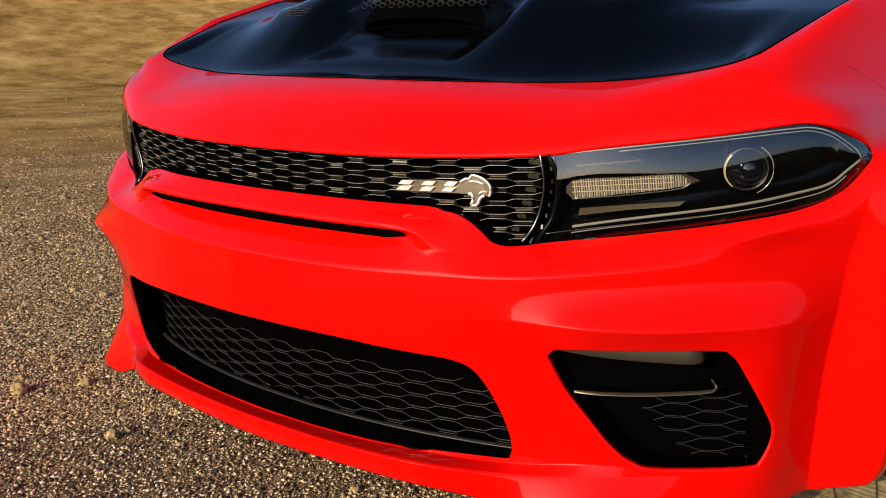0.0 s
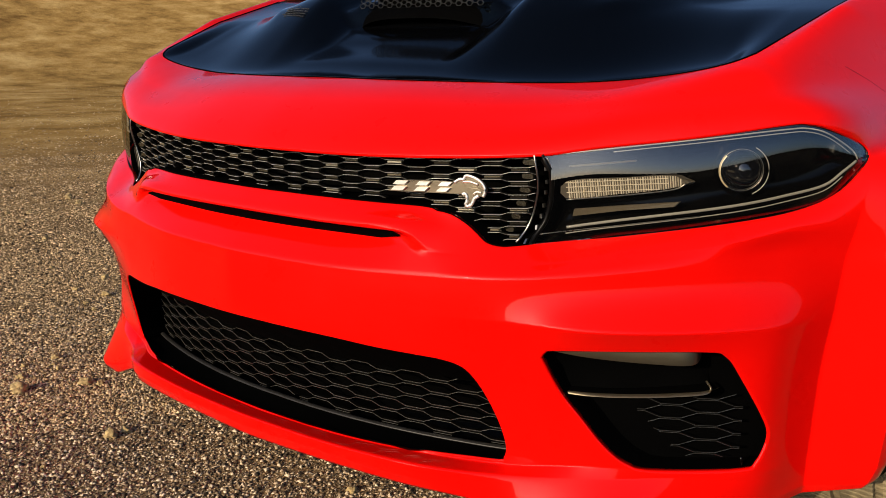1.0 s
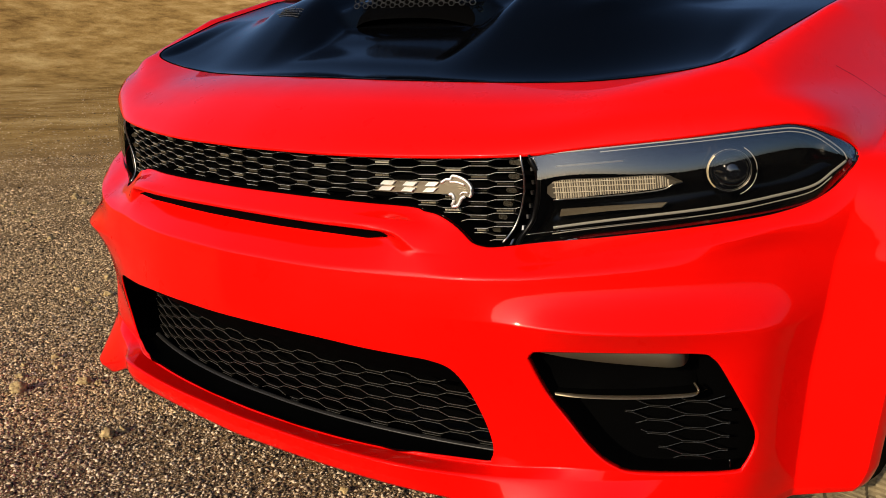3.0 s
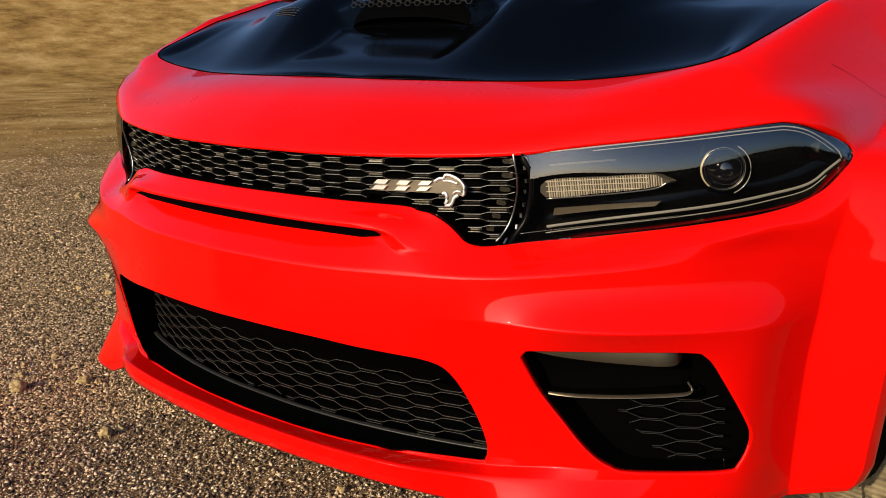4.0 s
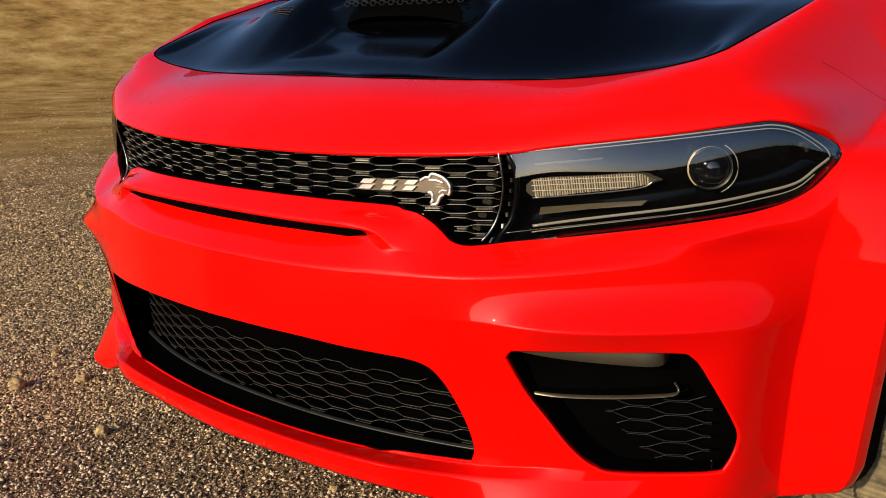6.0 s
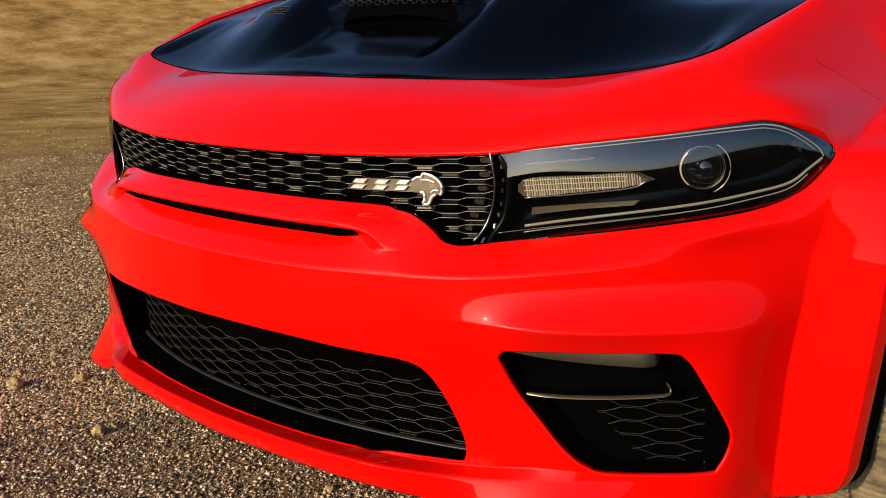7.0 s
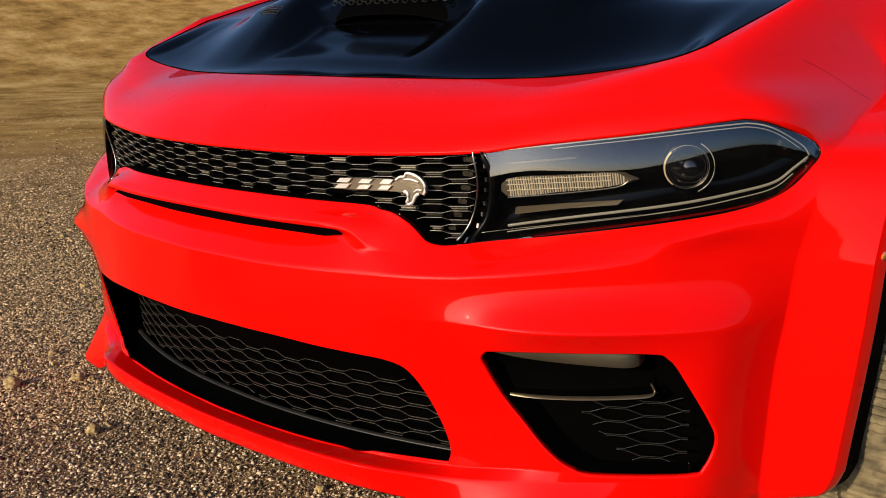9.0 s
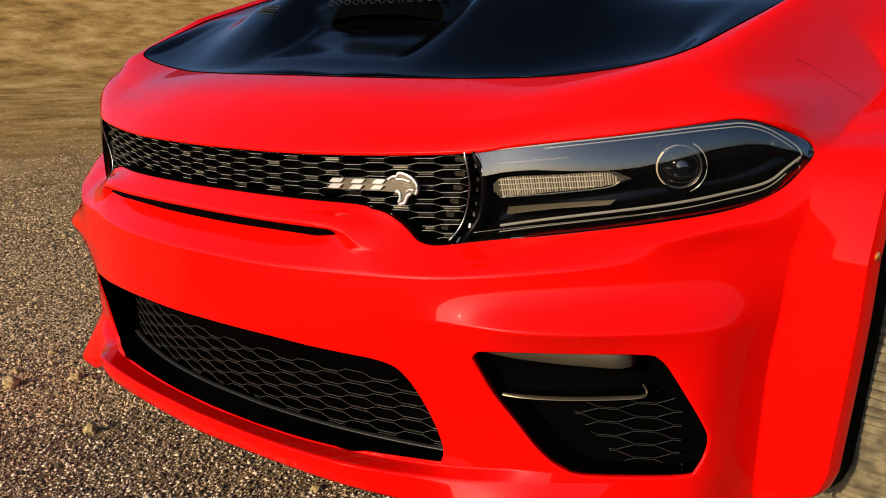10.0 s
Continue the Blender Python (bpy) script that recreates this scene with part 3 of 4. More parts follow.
under = across([(.540, .457), (.60, .449), (.68, .445), (.728, .4445), (.744, .446)], (.020, .034, .040, .042, .044))
both("blade", sheet([crown + [0, .05, 0], crown, ridge_a, ridge_b, ridge_c, under]), BLADE, vents, "blade across the vent with sun glint put into its colour", angle=40)
floor_a = across([(.552, .424), (.60, .420), (.68, .421), (.736, .426), (.756, .428)], (.034, .042, .046, .046, .05))
floor_b = across([(.562, .394), (.61, .3955), (.68, .4000), (.738, .4055), (.756, .4080)], (.030, .034, .036, .038, .044))
LIP = [(.562, .3915), (.61, .3940), (.68, .3990), (.735, .4045), (.750, .4070)]
lip_rows = [across([(x, z + dz) for x, z in LIP], d) for dz, d in ((.0011, (.019, .016, .0135, .012, .014)), (.0008, (.017, .014, .012, .010, .012)), (-.0008, (.016, .011, .008, .007, .010)),
                                                                  (-.0020, (.016, .010, .007, .006, .010)), (-.0032, (.018, .016, .013, .012, .016)))]
# the blade's shaded face, painted near-black; its lit edges keep the pale colour
both("recess", sheet([under + [0, .002, 0], floor_a, floor_b, lip_rows[0] + [0, .001, -.0004]]), DARK, vents, "trough of the blade with shade put into its colour", angle=60)
both("blade_lip", sheet(lip_rows + [lip_rows[-1] + [.004, .045, -.004]]), BLADE, vents, "thin lip of the blade with sun glint put into its colour", angle=40)
tip = across([(.7500, .4080), (.7510, .4125), (.7480, .4180)], (.012, .010, .022))
both("lip_end", tube(tip, .0022, .0016, 6), BLADE, vents)
vent_keep = poly_keep(VENT, True, 0.004)


def vent_y(x):
    return np.interp(x, [.5, .6, .7, .8, .9], [.02, .045, .10, .165, .25])


hx, ht, hw = honeycomb(.5, .8, .28, .402, .046, .0215, .013, lambda x, z: (x, vent_y(x), z),
               lambda x, z: x > .618 + (.398 - z) * .85 and z < .398 and x < .780 and z > .296 and vent_keep(x, z), .0008, .004, .0012)
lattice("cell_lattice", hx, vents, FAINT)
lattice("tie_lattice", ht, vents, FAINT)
for ob in both("mesh_web", hw, BLACK, vents, smooth=False):
    tagged(ob, kind="stuff")
post = np.array([(.783, vent_y(.783) - .004, .30), (.785, vent_y(.785) - .004, .279)])
both("post", tube(spline(post, 4), .002, .002, 6), GLOSS, vents)

# headlights
inner_edge = [(.503, .625), (.520, .686), (.522, .724), (.514, .748)]
housings = both("headlight", sheet([on_skin(spline(inner_edge, 6), .004), on_skin([(x + .012, z) for x, z in spline(inner_edge, 6)], .03)]), GLOSS, (car, car), "clear headlight with black housing and projector")
COVER_XZ = [(.512, .749), (.572, .7588), (.698, .7767), (.793, .7945), (.817, .7965), (.841, .7895), (.867, .7695), (.881, .745), (.876, .7215), (.853, .6905), (.811, .6685), (.737, .6515), (.602, .628), (.503, .6115),
            (.511, .65), (.519, .686), (.521, .72)]
cov = outline(COVER_XZ, True)
lo, hi = cov.min(0), cov.max(0)
cv, cf = meshed(np.linspace(lo[0], hi[0], 46), np.linspace(lo[1], hi[1], 26), [(cov, True)], lambda c: inside(cov, c))
seg = np.roll(cov, -1, 0) - cov


def edge_distance(q):
    k = np.clip(np.sum((q - cov) * seg, 1) / np.sum(seg * seg, 1), 0, 1)[:, None]
    return np.min(np.linalg.norm(cov + seg * k - q, axis=1))


edge_d = np.array([edge_distance(q) for q in cv])
cn = skin_normals(cv[:, 0], cv[:, 1])
cz = skin_at(cv[:, 0], cv[:, 1])[:, 2]
cx = skin_at(cv[:, 0], cv[:, 1])[:, 0]
ck = np.array(COVER_XZ)
up_z, low_z = np.interp(cx, ck[:8, 0], ck[:8, 1]), np.interp(cx, ck[13:6:-1, 0], ck[13:6:-1, 1])
rise = np.clip((cz - low_z) / np.maximum(up_z - low_z, .004), 0, 1)
lx = np.linspace(.503, .8815, 60)
brow_y, sill_y = [np.polyfit(lx, on_skin(np.stack([lx, z], 1))[:, 1], 5) for z in (np.interp(lx, ck[:8, 0], ck[:8, 1]), np.interp(lx, ck[13:6:-1, 0], ck[13:6:-1, 1]))]
by, sy_ = np.polyval(brow_y, cx), np.polyval(sill_y, cx)
lean = .5 * (np.polyval(np.polyder(brow_y), cx) + np.polyval(np.polyder(sill_y), cx))
away = np.stack([lean, -np.ones(len(cx)), np.zeros(len(cx))], 1) / np.sqrt(1 + lean ** 2)[:, None]
# the clear cover is a barrel: it leans back towards the brow and in towards the sill
cp = np.stack([cx, by * rise + sy_ * (1 - rise), cz], 1) + away * (-.004 + np.interp(cx, [.50, .75], [.0055, .0105]) * 4 * rise * (1 - rise) * np.clip((up_z - low_z) / .13, 0, 1) ** .8)[:, None]
COVER, cnt, cpr = nodes_of("clear cover")
mixn, trn, gls, fre = [cnt.nodes.new(k) for k in ("ShaderNodeMixShader", "ShaderNodeBsdfTransparent", "ShaderNodeBsdfGlossy", "ShaderNodeFresnel")]
fre.inputs["IOR"].default_value = 2.3
gls.inputs["Roughness"].default_value = 0.015
trn.inputs["Color"].default_value = (0.96, 0.965, 0.97, 1)
cnt.links.new(fre.outputs[0], mixn.inputs[0])
cnt.links.new(trn.outputs[0], mixn.inputs[1])
cnt.links.new(gls.outputs[0], mixn.inputs[2])
cnt.links.new(mixn.outputs[0], cnt.nodes["Material Output"].inputs[0])
for ob in both("lens_cover", (cp, [tuple(q) for q in cf]), COVER, housings, "clear curved plastic cover"):
    ob.visible_shadow = False
gasket = skin_at(cov[:, 0], cov[:, 1]) - skin_normals(cov[:, 0], cov[:, 1]) * .0045
both("gasket", tube(gasket, .0042, .0042, 6, closed=True), BLACK, housings, "black rubber edge of the lamp")
# housing floor behind the cover
hp = skin_at(cv[:, 0], cv[:, 1]) - cn * (.006 + .030 * np.sqrt(np.clip(edge_d / .035, 0, 1)))[:, None]
both("bezel", (hp, [tuple(q) for q in cf]), GLOSS, housings, "gloss black inner bezel")
TOPS = [(.513, .745), (.599, .757), (.70, .7713), (.794, .7857), (.82, .7875), (.842, .7787), (.864, .7557), (.871, .7415)]
BOTS = [(.537, .638), (.603, .651), (.737, .675), (.799, .6906), (.837, .7042), (.857, .7242), (.870, .7392)]
CLEAR = simple("clear light guide", (0.50, 0.49, 0.45), 0.12, 0.35)
RIB = simple("bright moulded rib", (0.78, 0.70, 0.56), 0.25, 0.1)
both("upper_strip", tube(on_skin(spline(TOPS, 6), .004), .0012, .0010, 6), CLEAR, housings, "slim clear light guide")
both("upper_strip", tube(on_skin([(x, z - .006) for x, z in spline(TOPS[1:-1], 6)], .006), .0009, .0009, 6), CLEAR, housings)
both("lower_strip", tube(on_skin(spline(BOTS, 6), .004), .0022, .0014, 8), CLEAR, housings, "slim clear light guide")
both("lower_strip", tube(on_skin([(x, z - .0075) for x, z in spline(BOTS[:-1], 6)], .006), .0010, .0010, 6), CLEAR, housings)
both("rim_line", tube(on_skin(spline([(.516, .742), (.522, .724), (.520, .686), (.512, .655), (.503, .628)], 6), .004), .0012, .0012, 6), SILVER, housings)
both("rim_line", tube(on_skin(spline([(.503, .627), (.56, .637), (.63, .649), (.70, .661)], 6), .004), .0008, .0008, 6), SILVER, housings)
# daytime light: a clear block with fine upright ribs
DRL = [(.540, .7026), (.607, .7088), (.663, .7138), (.677, .7092), (.687, .7035), (.672, .6972), (.650, .6919), (.597, .6839), (.536, .6772)]
d0 = on_skin(spline(DRL, 3, True), .013)
LGUIDE = simple("frosted light guide", (0.15, 0.132, 0.105), 0.3, 0.3, 0.6)
drl = both("daytime_light", solid(d0, d0 + [.004, .012, 0]), LGUIDE, housings, "frosted daytime running light", smooth=False)
drl_keep = poly_keep(DRL, True)
ribs = []
for i in range(46):
    x = .541 + i * .003
    zs = [z for z in np.arange(.672, .720, .0008) if drl_keep(x, z)]
    if len(zs) > 4:
        q = on_skin([(x, zs[0]), (x, zs[-1])], .0125)
        ribs.append(bar(q[0], q[1], .0008 if i % 3 else .0017, .005, (0.3, .95, 0)))
for z0 in (.6855, .6935, .7005):
    q = [(x, z0 + (x - .54) * .07) for x in np.linspace(.538, .662, 12) if drl_keep(x, z0 + (x - .54) * .07)]
    if len(q) > 3:
        ribs.append(tube(on_skin(q, .0118), .0007, .0007, 5))
for parent, side in zip(drl, (1, -1)):
    v, f = merge(ribs)
    tagged(one("ribs", (v * [side, 1, 1], f), RIB, parent, "fine bright ribs", smooth=False), kind="stuff")
both("lamp_lip", tube(on_skin(spline([(.537, .6757), (.597, .6824), (.650, .6904), (.672, .6957), (.682, .7031)], 5), .010), .0012, .0012, 6), SILVER, housings)
bq = on_skin([(.546, .662), (.606, .6696), (.675, .6775), (.668, .671), (.606, .663), (.544, .6522)], .012)
both("reflector_band", solid(bq, bq + [0, .006, 0]), BRONZE, housings, "bronze tinted reflector band", smooth=False)
bq = on_skin([(.545, .728), (.60, .734), (.625, .737), (.625, .7345), (.60, .7315), (.545, .7255)], .010)
both("reflector_band", solid(bq, bq + [0, .006, 0]), BRONZE, housings, smooth=False)
# projector: a glass ball in a ring
cen = on_skin([(.750, .7187)], .022)[0]
aim = Vector((.42, -.9, 0)).normalized()
turn = aim.to_track_quat("Z", "Y").to_matrix()


def spun(profile, seg=32):
    """A turned shape about the lamp's axis from (radius, height) pairs."""
    rows = []
    for k in range(seg + 1):
        a = 2 * math.pi * k / seg
        rows.append(np.array([tuple(Vector(cen) + turn @ Vector((r * math.cos(a), r * math.sin(a), h))) for r, h in profile]))
    return sheet(rows)


LENS = simple("dark lens glass", (0.004, 0.0045, 0.006), 0.03, 0.0, 1.0, 0.01, spec=1.0)
both("projector", spun([(.030 * math.sin(a), .025 * math.cos(a) - .004) for a in np.linspace(0.001, 1.45, 10)]), LENS, housings, "round glass projector lens")
both("projector_ring", spun([(.030, -.01), (.0305, .002), (.0325, .003), (.0340, .001), (.036, -.016)]), GLOSS, housings)
both("projector_rim", spun([(.0300, .000), (.0303, .0022), (.0309, .0022), (.0312, .000)]), SILVER, housings)
arc = np.array([tuple(Vector(cen) + turn @ Vector((.0375 * math.cos(a), .0375 * math.sin(a), .006))) for a in np.linspace(-1.1, 1.1, 14)])
both("projector_arc", tube(arc, .0008, .0008, 6), CLEAR, housings)
GOLD = simple("warm bright reflector", (0.85, 0.72, 0.48), 0.35, 0.4)
bow = [np.array([tuple(Vector(cen) + turn @ Vector((r * math.cos(a), r * math.sin(a), h))) for a in np.linspace(2.4, 4.1, 18)]) for r, h in ((.0297, .008), (.0308, .0078), (.0322, .004))]
both("projector_bow", sheet(bow), GOLD, housings, "bright crescent reflector beside the lens")

# ---- hood ----
def smooth01(x):
    x = np.clip(x, 0, 1)
    return x * x * (3 - 2 * x)


SILVER_DARK = simple("dark metal screen", (0.07, 0.068, 0.064), 0.35, 0.7)
NS, NT = 161, 150
s = np.linspace(-1, 1, NS)
edge_u = np.abs(s) * U[-1]
edge = skin_at(edge_u, np.zeros(NS)) * np.where(s < 0, -1, 1)[:, None] ** np.array([1, 2, 2])
y1 = 1.35
mid_z = hermite([.086, .20, .30, .38, .50, .80, 1.35], [.841, .895, .935, .961, .990, 1.035, 1.08])
side_y, side_x = edge[s > .8, 1], edge[s > .8, 0]
side_gap = edge[s > .8, 2] - (mid_z(side_y) - .036 * (side_x / .727) ** 2)
rows = []
for k in range(NT):
    t = (k / (NT - 1)) ** 1.5
    q = edge.copy()
    q[:, 1] = edge[:, 1] * (1 - t) + y1 * t
    q[:, 0] = edge[:, 0] * (1 - t) + s * .83 * t
    x, y = q[:, 0], q[:, 1]
    ax = np.abs(x)
    d = np.clip((y - edge[:, 1]) / .26, 0, 1)
    w = 1 - (1 - d) ** 2
    w = 1 - (1 - w) * smooth01((.725 - np.abs(edge[:, 0])) / .05)
    # the hood's sides come up to the fenders' edges
    rise_to = mid_z(y) - .036 * (ax / .727) ** 2 + np.interp(y, side_y, side_gap) * np.clip(ax / np.interp(y, side_y, side_x), 0, 1) ** 4
    z = edge[:, 2] * (1 - w) + rise_to * w
    # ridges either side of the middle with a long outer flank, and the trough between them that leads to the scoop
    grow = smooth01((y - .13) / .26)
    ridge = np.where(ax > .285, 1 - smooth01((ax - .285) / .33), 1 - smooth01((.285 - ax) / .10))
    z += grow * .056 * ridge * (1 - smooth01((ax - .60) / .1))
    trough = smooth01((y - .175) / .10) * (1 - smooth01((y - .349) / .016)) * smooth01((.215 - ax) / .04)
    z -= .014 * trough
    z += (.034 * smooth01((y - .349) / .02)) * smooth01((.23 - ax) / .06) * (1 - .4 * smooth01((y - .5) / .4))
    # a crease outside each ridge
    crease = .405 + (y - .33) * .68
    z += .007 * np.clip(1 - np.abs(ax - crease) / .05, 0, 1) ** 1.5 * smooth01((y - .30) / .08)
    q[:, 2] = z
    if k == 0:
        q = q + [0, .004, -.004]
    rows.append(q)
rows.insert(0, rows[0] + [0, .006, -.012])
hood = one("hood", sheet(rows), SATIN, car, "satin black sculpted hood with scoop")

# scoop mouth: a dark recess with a fine honeycomb screen, its lip above
def hood_z(x, y):
    d = (HOODV[:, 0] - x) ** 2 + (HOODV[:, 1] - y) ** 2
    return float(HOODV[np.argmin(d), 2])


HOODV = np.array([tuple(q.co) for q in hood.data.vertices])
sy, sz0, sz1 = .345, .980, 1.014
screen = []
R = .0085
for i in range(-24, 25):
    x = i * R * 1.5
    for j in range(0, 5):
        z = sz0 + .002 + j * R * 1.25 + (R * .625 if i % 2 else 0)
        if abs(x) > .165 - max(0, (.006 - (z - sz0))) * 3 or z > sz1:
            continue
        y = sy + .10 * x * x + (z - sz0) * .35
        ring = [np.array([x + R * .9 * math.cos(a), y, z + R * .62 * math.sin(a)]) for a in np.linspace(0, 2 * math.pi, 7)[:-1]]
        for k in range(6):
            screen.append(bar(ring[k], ring[(k + 1) % 6], .0009, .003, (0, 1, 0)))
one("scoop_screen", merge(screen), SILVER_DARK, hood, "fine honeycomb scoop screen", smooth=False)
xs = np.linspace(-.172, .172, 31)
tuck = .035 * (np.abs(xs) / .172) ** 4
low = np.stack([xs, sy + .006 + .1 * xs ** 2 + tuck, np.full(31, sz0 - .012)], 1)
high = np.stack([xs, sy + .03 + .1 * xs ** 2 + tuck, sz1 + .010 - .034 * (np.abs(xs) / .172) ** 5], 1)
one("scoop_recess", sheet([low, high]), DARK, hood, "dark scoop recess")
# the scoop's front lip, a dark shelf under the screen
lipa = np.stack([xs, sy - .012 + .1 * xs ** 2 + tuck, np.full(31, sz0 - .006)], 1)
fall = .022 * (np.abs(xs) / .172) ** 3
one("scoop_lip", sheet([lipa + np.stack([0 * xs, -.010 + 0 * xs, -.020 - fall], 1), lipa - np.stack([0 * xs, 0 * xs, fall], 1), low + [0, 0, .010]]), DARK, hood)

# heat outlet beside the ridge
slats = []
for k in range(14):
    for j in range(5):
        u, w = (k - 6.5) * .0072, (j - 2) * .0058
        x, y = -.333 + u - .25 * w, .324 - .31 * u + w
        z = hood_z(x, y) + .0015
        slats.append(tube(np.array([(x - .0022, y, z), (x + .0022, y, z + .0004)]), .0010, .0014, 6))
one("heat_outlet", merge(slats), SILVER_DARK, hood, "perforated heat outlet")
# seam round the hood: a dark gap with a fine bright lip
seam = edge + [0, .0005, -.0005]
one("hood_seam", tube(seam, .0022, .0022, 6), DARK, hood)
front = np.abs(edge[:, 0]) < .60
one("seam_lip", tube(edge[front] + [0, .003, .0012], .0006, .0006, 6), SILVER, hood, "fine bright hood edge")

# seam between the nose and the fender, on both sides
for side in (1, -1):
    q = skin_at(np.array([1.049, 1.1096]), np.array([.0985, .1808]))
    q = on_skin([tuple(q[0, ::2] * (1 - k) + q[1, ::2] * k) for k in np.linspace(0, 1, 24)]) * [side, 1, 1]
    one("fender_seam", tube(q - [0, .0003, .0003], .0004, .0004, 6), DARK, bumper, "narrow dark panel gap")

# ---- wheel arches, fenders' rear and wheels ----
vv = np.linspace(0.10, 0.86, 60)
arch = skin_at(np.full(60, U[-1]), vv)
lip1 = arch + [.005, .010, 0]
lip2 = arch + [.009, .030, 0]
both("arch_lip", sheet([arch, lip1, lip2]), RED, (bumper, bumper), "inner lip of the flared wheel arch")
lin1 = lip2 + [0, .002, 0]
lin2 = arch + [.016, .068, 0]
lin3 = arch + [-.14, .085, 0]
both("arch_liner", sheet([lin1, lin2, lin3]), DARK, (bumper, bumper), "black plastic wheel arch liner")
# amber side marker on each flare
AMBER = simple("amber lens", (0.85, 0.24, 0.02), 0.12, 0.0, 1.0)
spot = np.array([.9715, .322, .606])
dome = [np.array([spot + [.0035 * math.cos(b), .013 * math.sin(b) * math.cos(a), .006 * math.sin(b) * math.sin(a)] for a in np.linspace(0, 2 * math.pi, 17)]) for b in np.linspace(.02, 1.57, 6)]
both("side_marker", sheet(dome), AMBER, (bumper, bumper), "small amber side marker")
# upper fender to the rear
fr = skin_at(np.full(30, U[-1]), np.linspace(0, .20, 30))
rear_rows = [fr]
for d in (.15, .4, .75):
    q = fr.copy()
    q[:, 1] += d
    q[:, 0] += np.interp(np.linspace(0, 1, 30), [0, .4, 1], [.02, .02, .015]) * min(1, d / .3)
    q[:, 2] += np.interp(d, [0, .15, .4, .75], [0, .036, .068, .085]) * (1 - np.linspace(0, 1, 30) * .8)
    rear_rows.append(q)
both("fender", sheet(rear_rows), RED, (car, car), "red front fender")

DUSTY, dnt, dp = nodes_of("dusty tyre rubber")
dco = dnt.nodes.new("ShaderNodeTexCoord")
dn = add(dnt, "ShaderNodeTexNoise", Scale=40.0, Detail=6.0)
dnt.links.new(dco.outputs["Object"], dn.inputs["Vector"])
dr = ramp(dnt, dn.outputs["Fac"], [(0.35, (0.09, 0.072, 0.040)), (0.65, (0.25, 0.20, 0.11))])
dnt.links.new(dr.outputs[0], dp.inputs["Base Color"])
dp.inputs["Roughness"].default_value = 0.9


def wheel_at(side):
    w = tagged(new("wheel"), "dusty black tyre on a dark alloy wheel", "wheel")
    w.parent = car
    prof = [(.235, -.135), (.27, -.150), (.32, -.152), (.345, -.147), (.356, -.135), (.360, -.10), (.361, -.02), (.352, -.018), (.352, -.006), (.361, -.004),
            (.361, .05), (.352, .052), (.352, .064), (.361, .066), (.360, .10), (.356, .135), (.345, .147), (.32, .152), (.27, .150), (.235, .135)]
    seg = 640
    rows = []
    for k in range(seg + 1):
        a = 2 * math.pi * k / seg
        cut = .005 if k % 4 == 0 else 0.0
        rows.append(np.array([(h, (r - (cut if (abs(h) > .03 and r > .34) else 0)) * math.cos(a + h * .25), (r - (cut if (abs(h) > .03 and r > .34) else 0)) * math.sin(a + h * .25)) for r, h in prof]))
    v, f = sheet(rows)
    c = np.array([.872 * side, .736, .357])
    tyre = one("tyre", (v + c, f), DUSTY, w, "dusty tyre with grooved tread", smooth=False)
    rim = []
    for k in range(41):
        a = 2 * math.pi * k / 40
        rim.append(np.array([(h * side, r * math.cos(a), r * math.sin(a)) for r, h in [(.236, .135), (.228, .130), (.20, .06), (.19, -.10), (.03, -.10)]]))
    v, f = sheet(rim)
    one("rim", (v + c, f), ALLOY, w)
    for k in range(7):
        a = 2 * math.pi * k / 7
        q = np.array([(.11 * side, .03 * math.cos(a), .03 * math.sin(a)), (.125 * side, .13 * math.cos(a), .13 * math.sin(a)), (.125 * side, .226 * math.cos(a), .226 * math.sin(a))])
        one("spoke", (tube(spline(q, 4), .020, .014, 8)[0] + c, tube(spline(q, 4), .020, .014, 8)[1]), ALLOY, w)
    return w


wheel_at(1)
wheel_at(-1)

# ---- ground: one sheet, flat round the car, rising to a dry bank behind it ----
gm, gnt, gp_ = nodes_of("gravel and dirt")
co = gnt.nodes.new("ShaderNodeTexCoord")
n1 = add(gnt, "ShaderNodeTexNoise", Scale=170.0, Detail=5.0, Roughness=0.7)
n2 = add(gnt, "ShaderNodeTexNoise", Scale=3.2, Detail=8.0, Roughness=0.65)
n4 = add(gnt, "ShaderNodeTexNoise", Scale=0.9, Detail=8.0, Roughness=0.66)
for q in (n1, n2, n4):
    gnt.links.new(co.outputs["Object"], q.inputs["Vector"])
# gravel tones; the darkest also puts shade between stones into the colour
r1 = ramp(gnt, n1.outputs["Fac"], [(0.34, (0.02, 0.015, 0.009)), (0.52, (0.28, 0.197, 0.112)), (0.68, (0.70, 0.52, 0.32))])
r2 = ramp(gnt, n2.outputs["Fac"], [(0.35, (0.85, 0.82, 0.78)), (0.65, (1.30, 1.24, 1.15))])
mul = gnt.nodes.new("ShaderNodeMix")
mul.data_type, mul.blend_type = "RGBA", "MULTIPLY"
mul.inputs["Factor"].default_value = 1.0
gnt.links.new(r1.outputs[0], mul.inputs["A"])
gnt.links.new(r2.outputs[0], mul.inputs["B"])
# far dirt and dry grass: browner
r4 = ramp(gnt, n4.outputs["Fac"], [(0.32, (0.19, 0.105, 0.032)), (0.5, (0.43, 0.26, 0.082)), (0.70, (0.66, 0.45, 0.18))])
ln = gnt.nodes.new("ShaderNodeVectorMath")
ln.operation = "LENGTH"
gnt.links.new(co.outputs["Object"], ln.inputs[0])
fadev = add(gnt, "ShaderNodeMapRange")
fadev.inputs["From Min"].default_value, fadev.inputs["From Max"].default_value = 2.2, 9.0
gnt.links.new(ln.outputs["Value"], fadev.inputs["Value"])
far = gnt.nodes.new("ShaderNodeMix")
far.data_type = "RGBA"
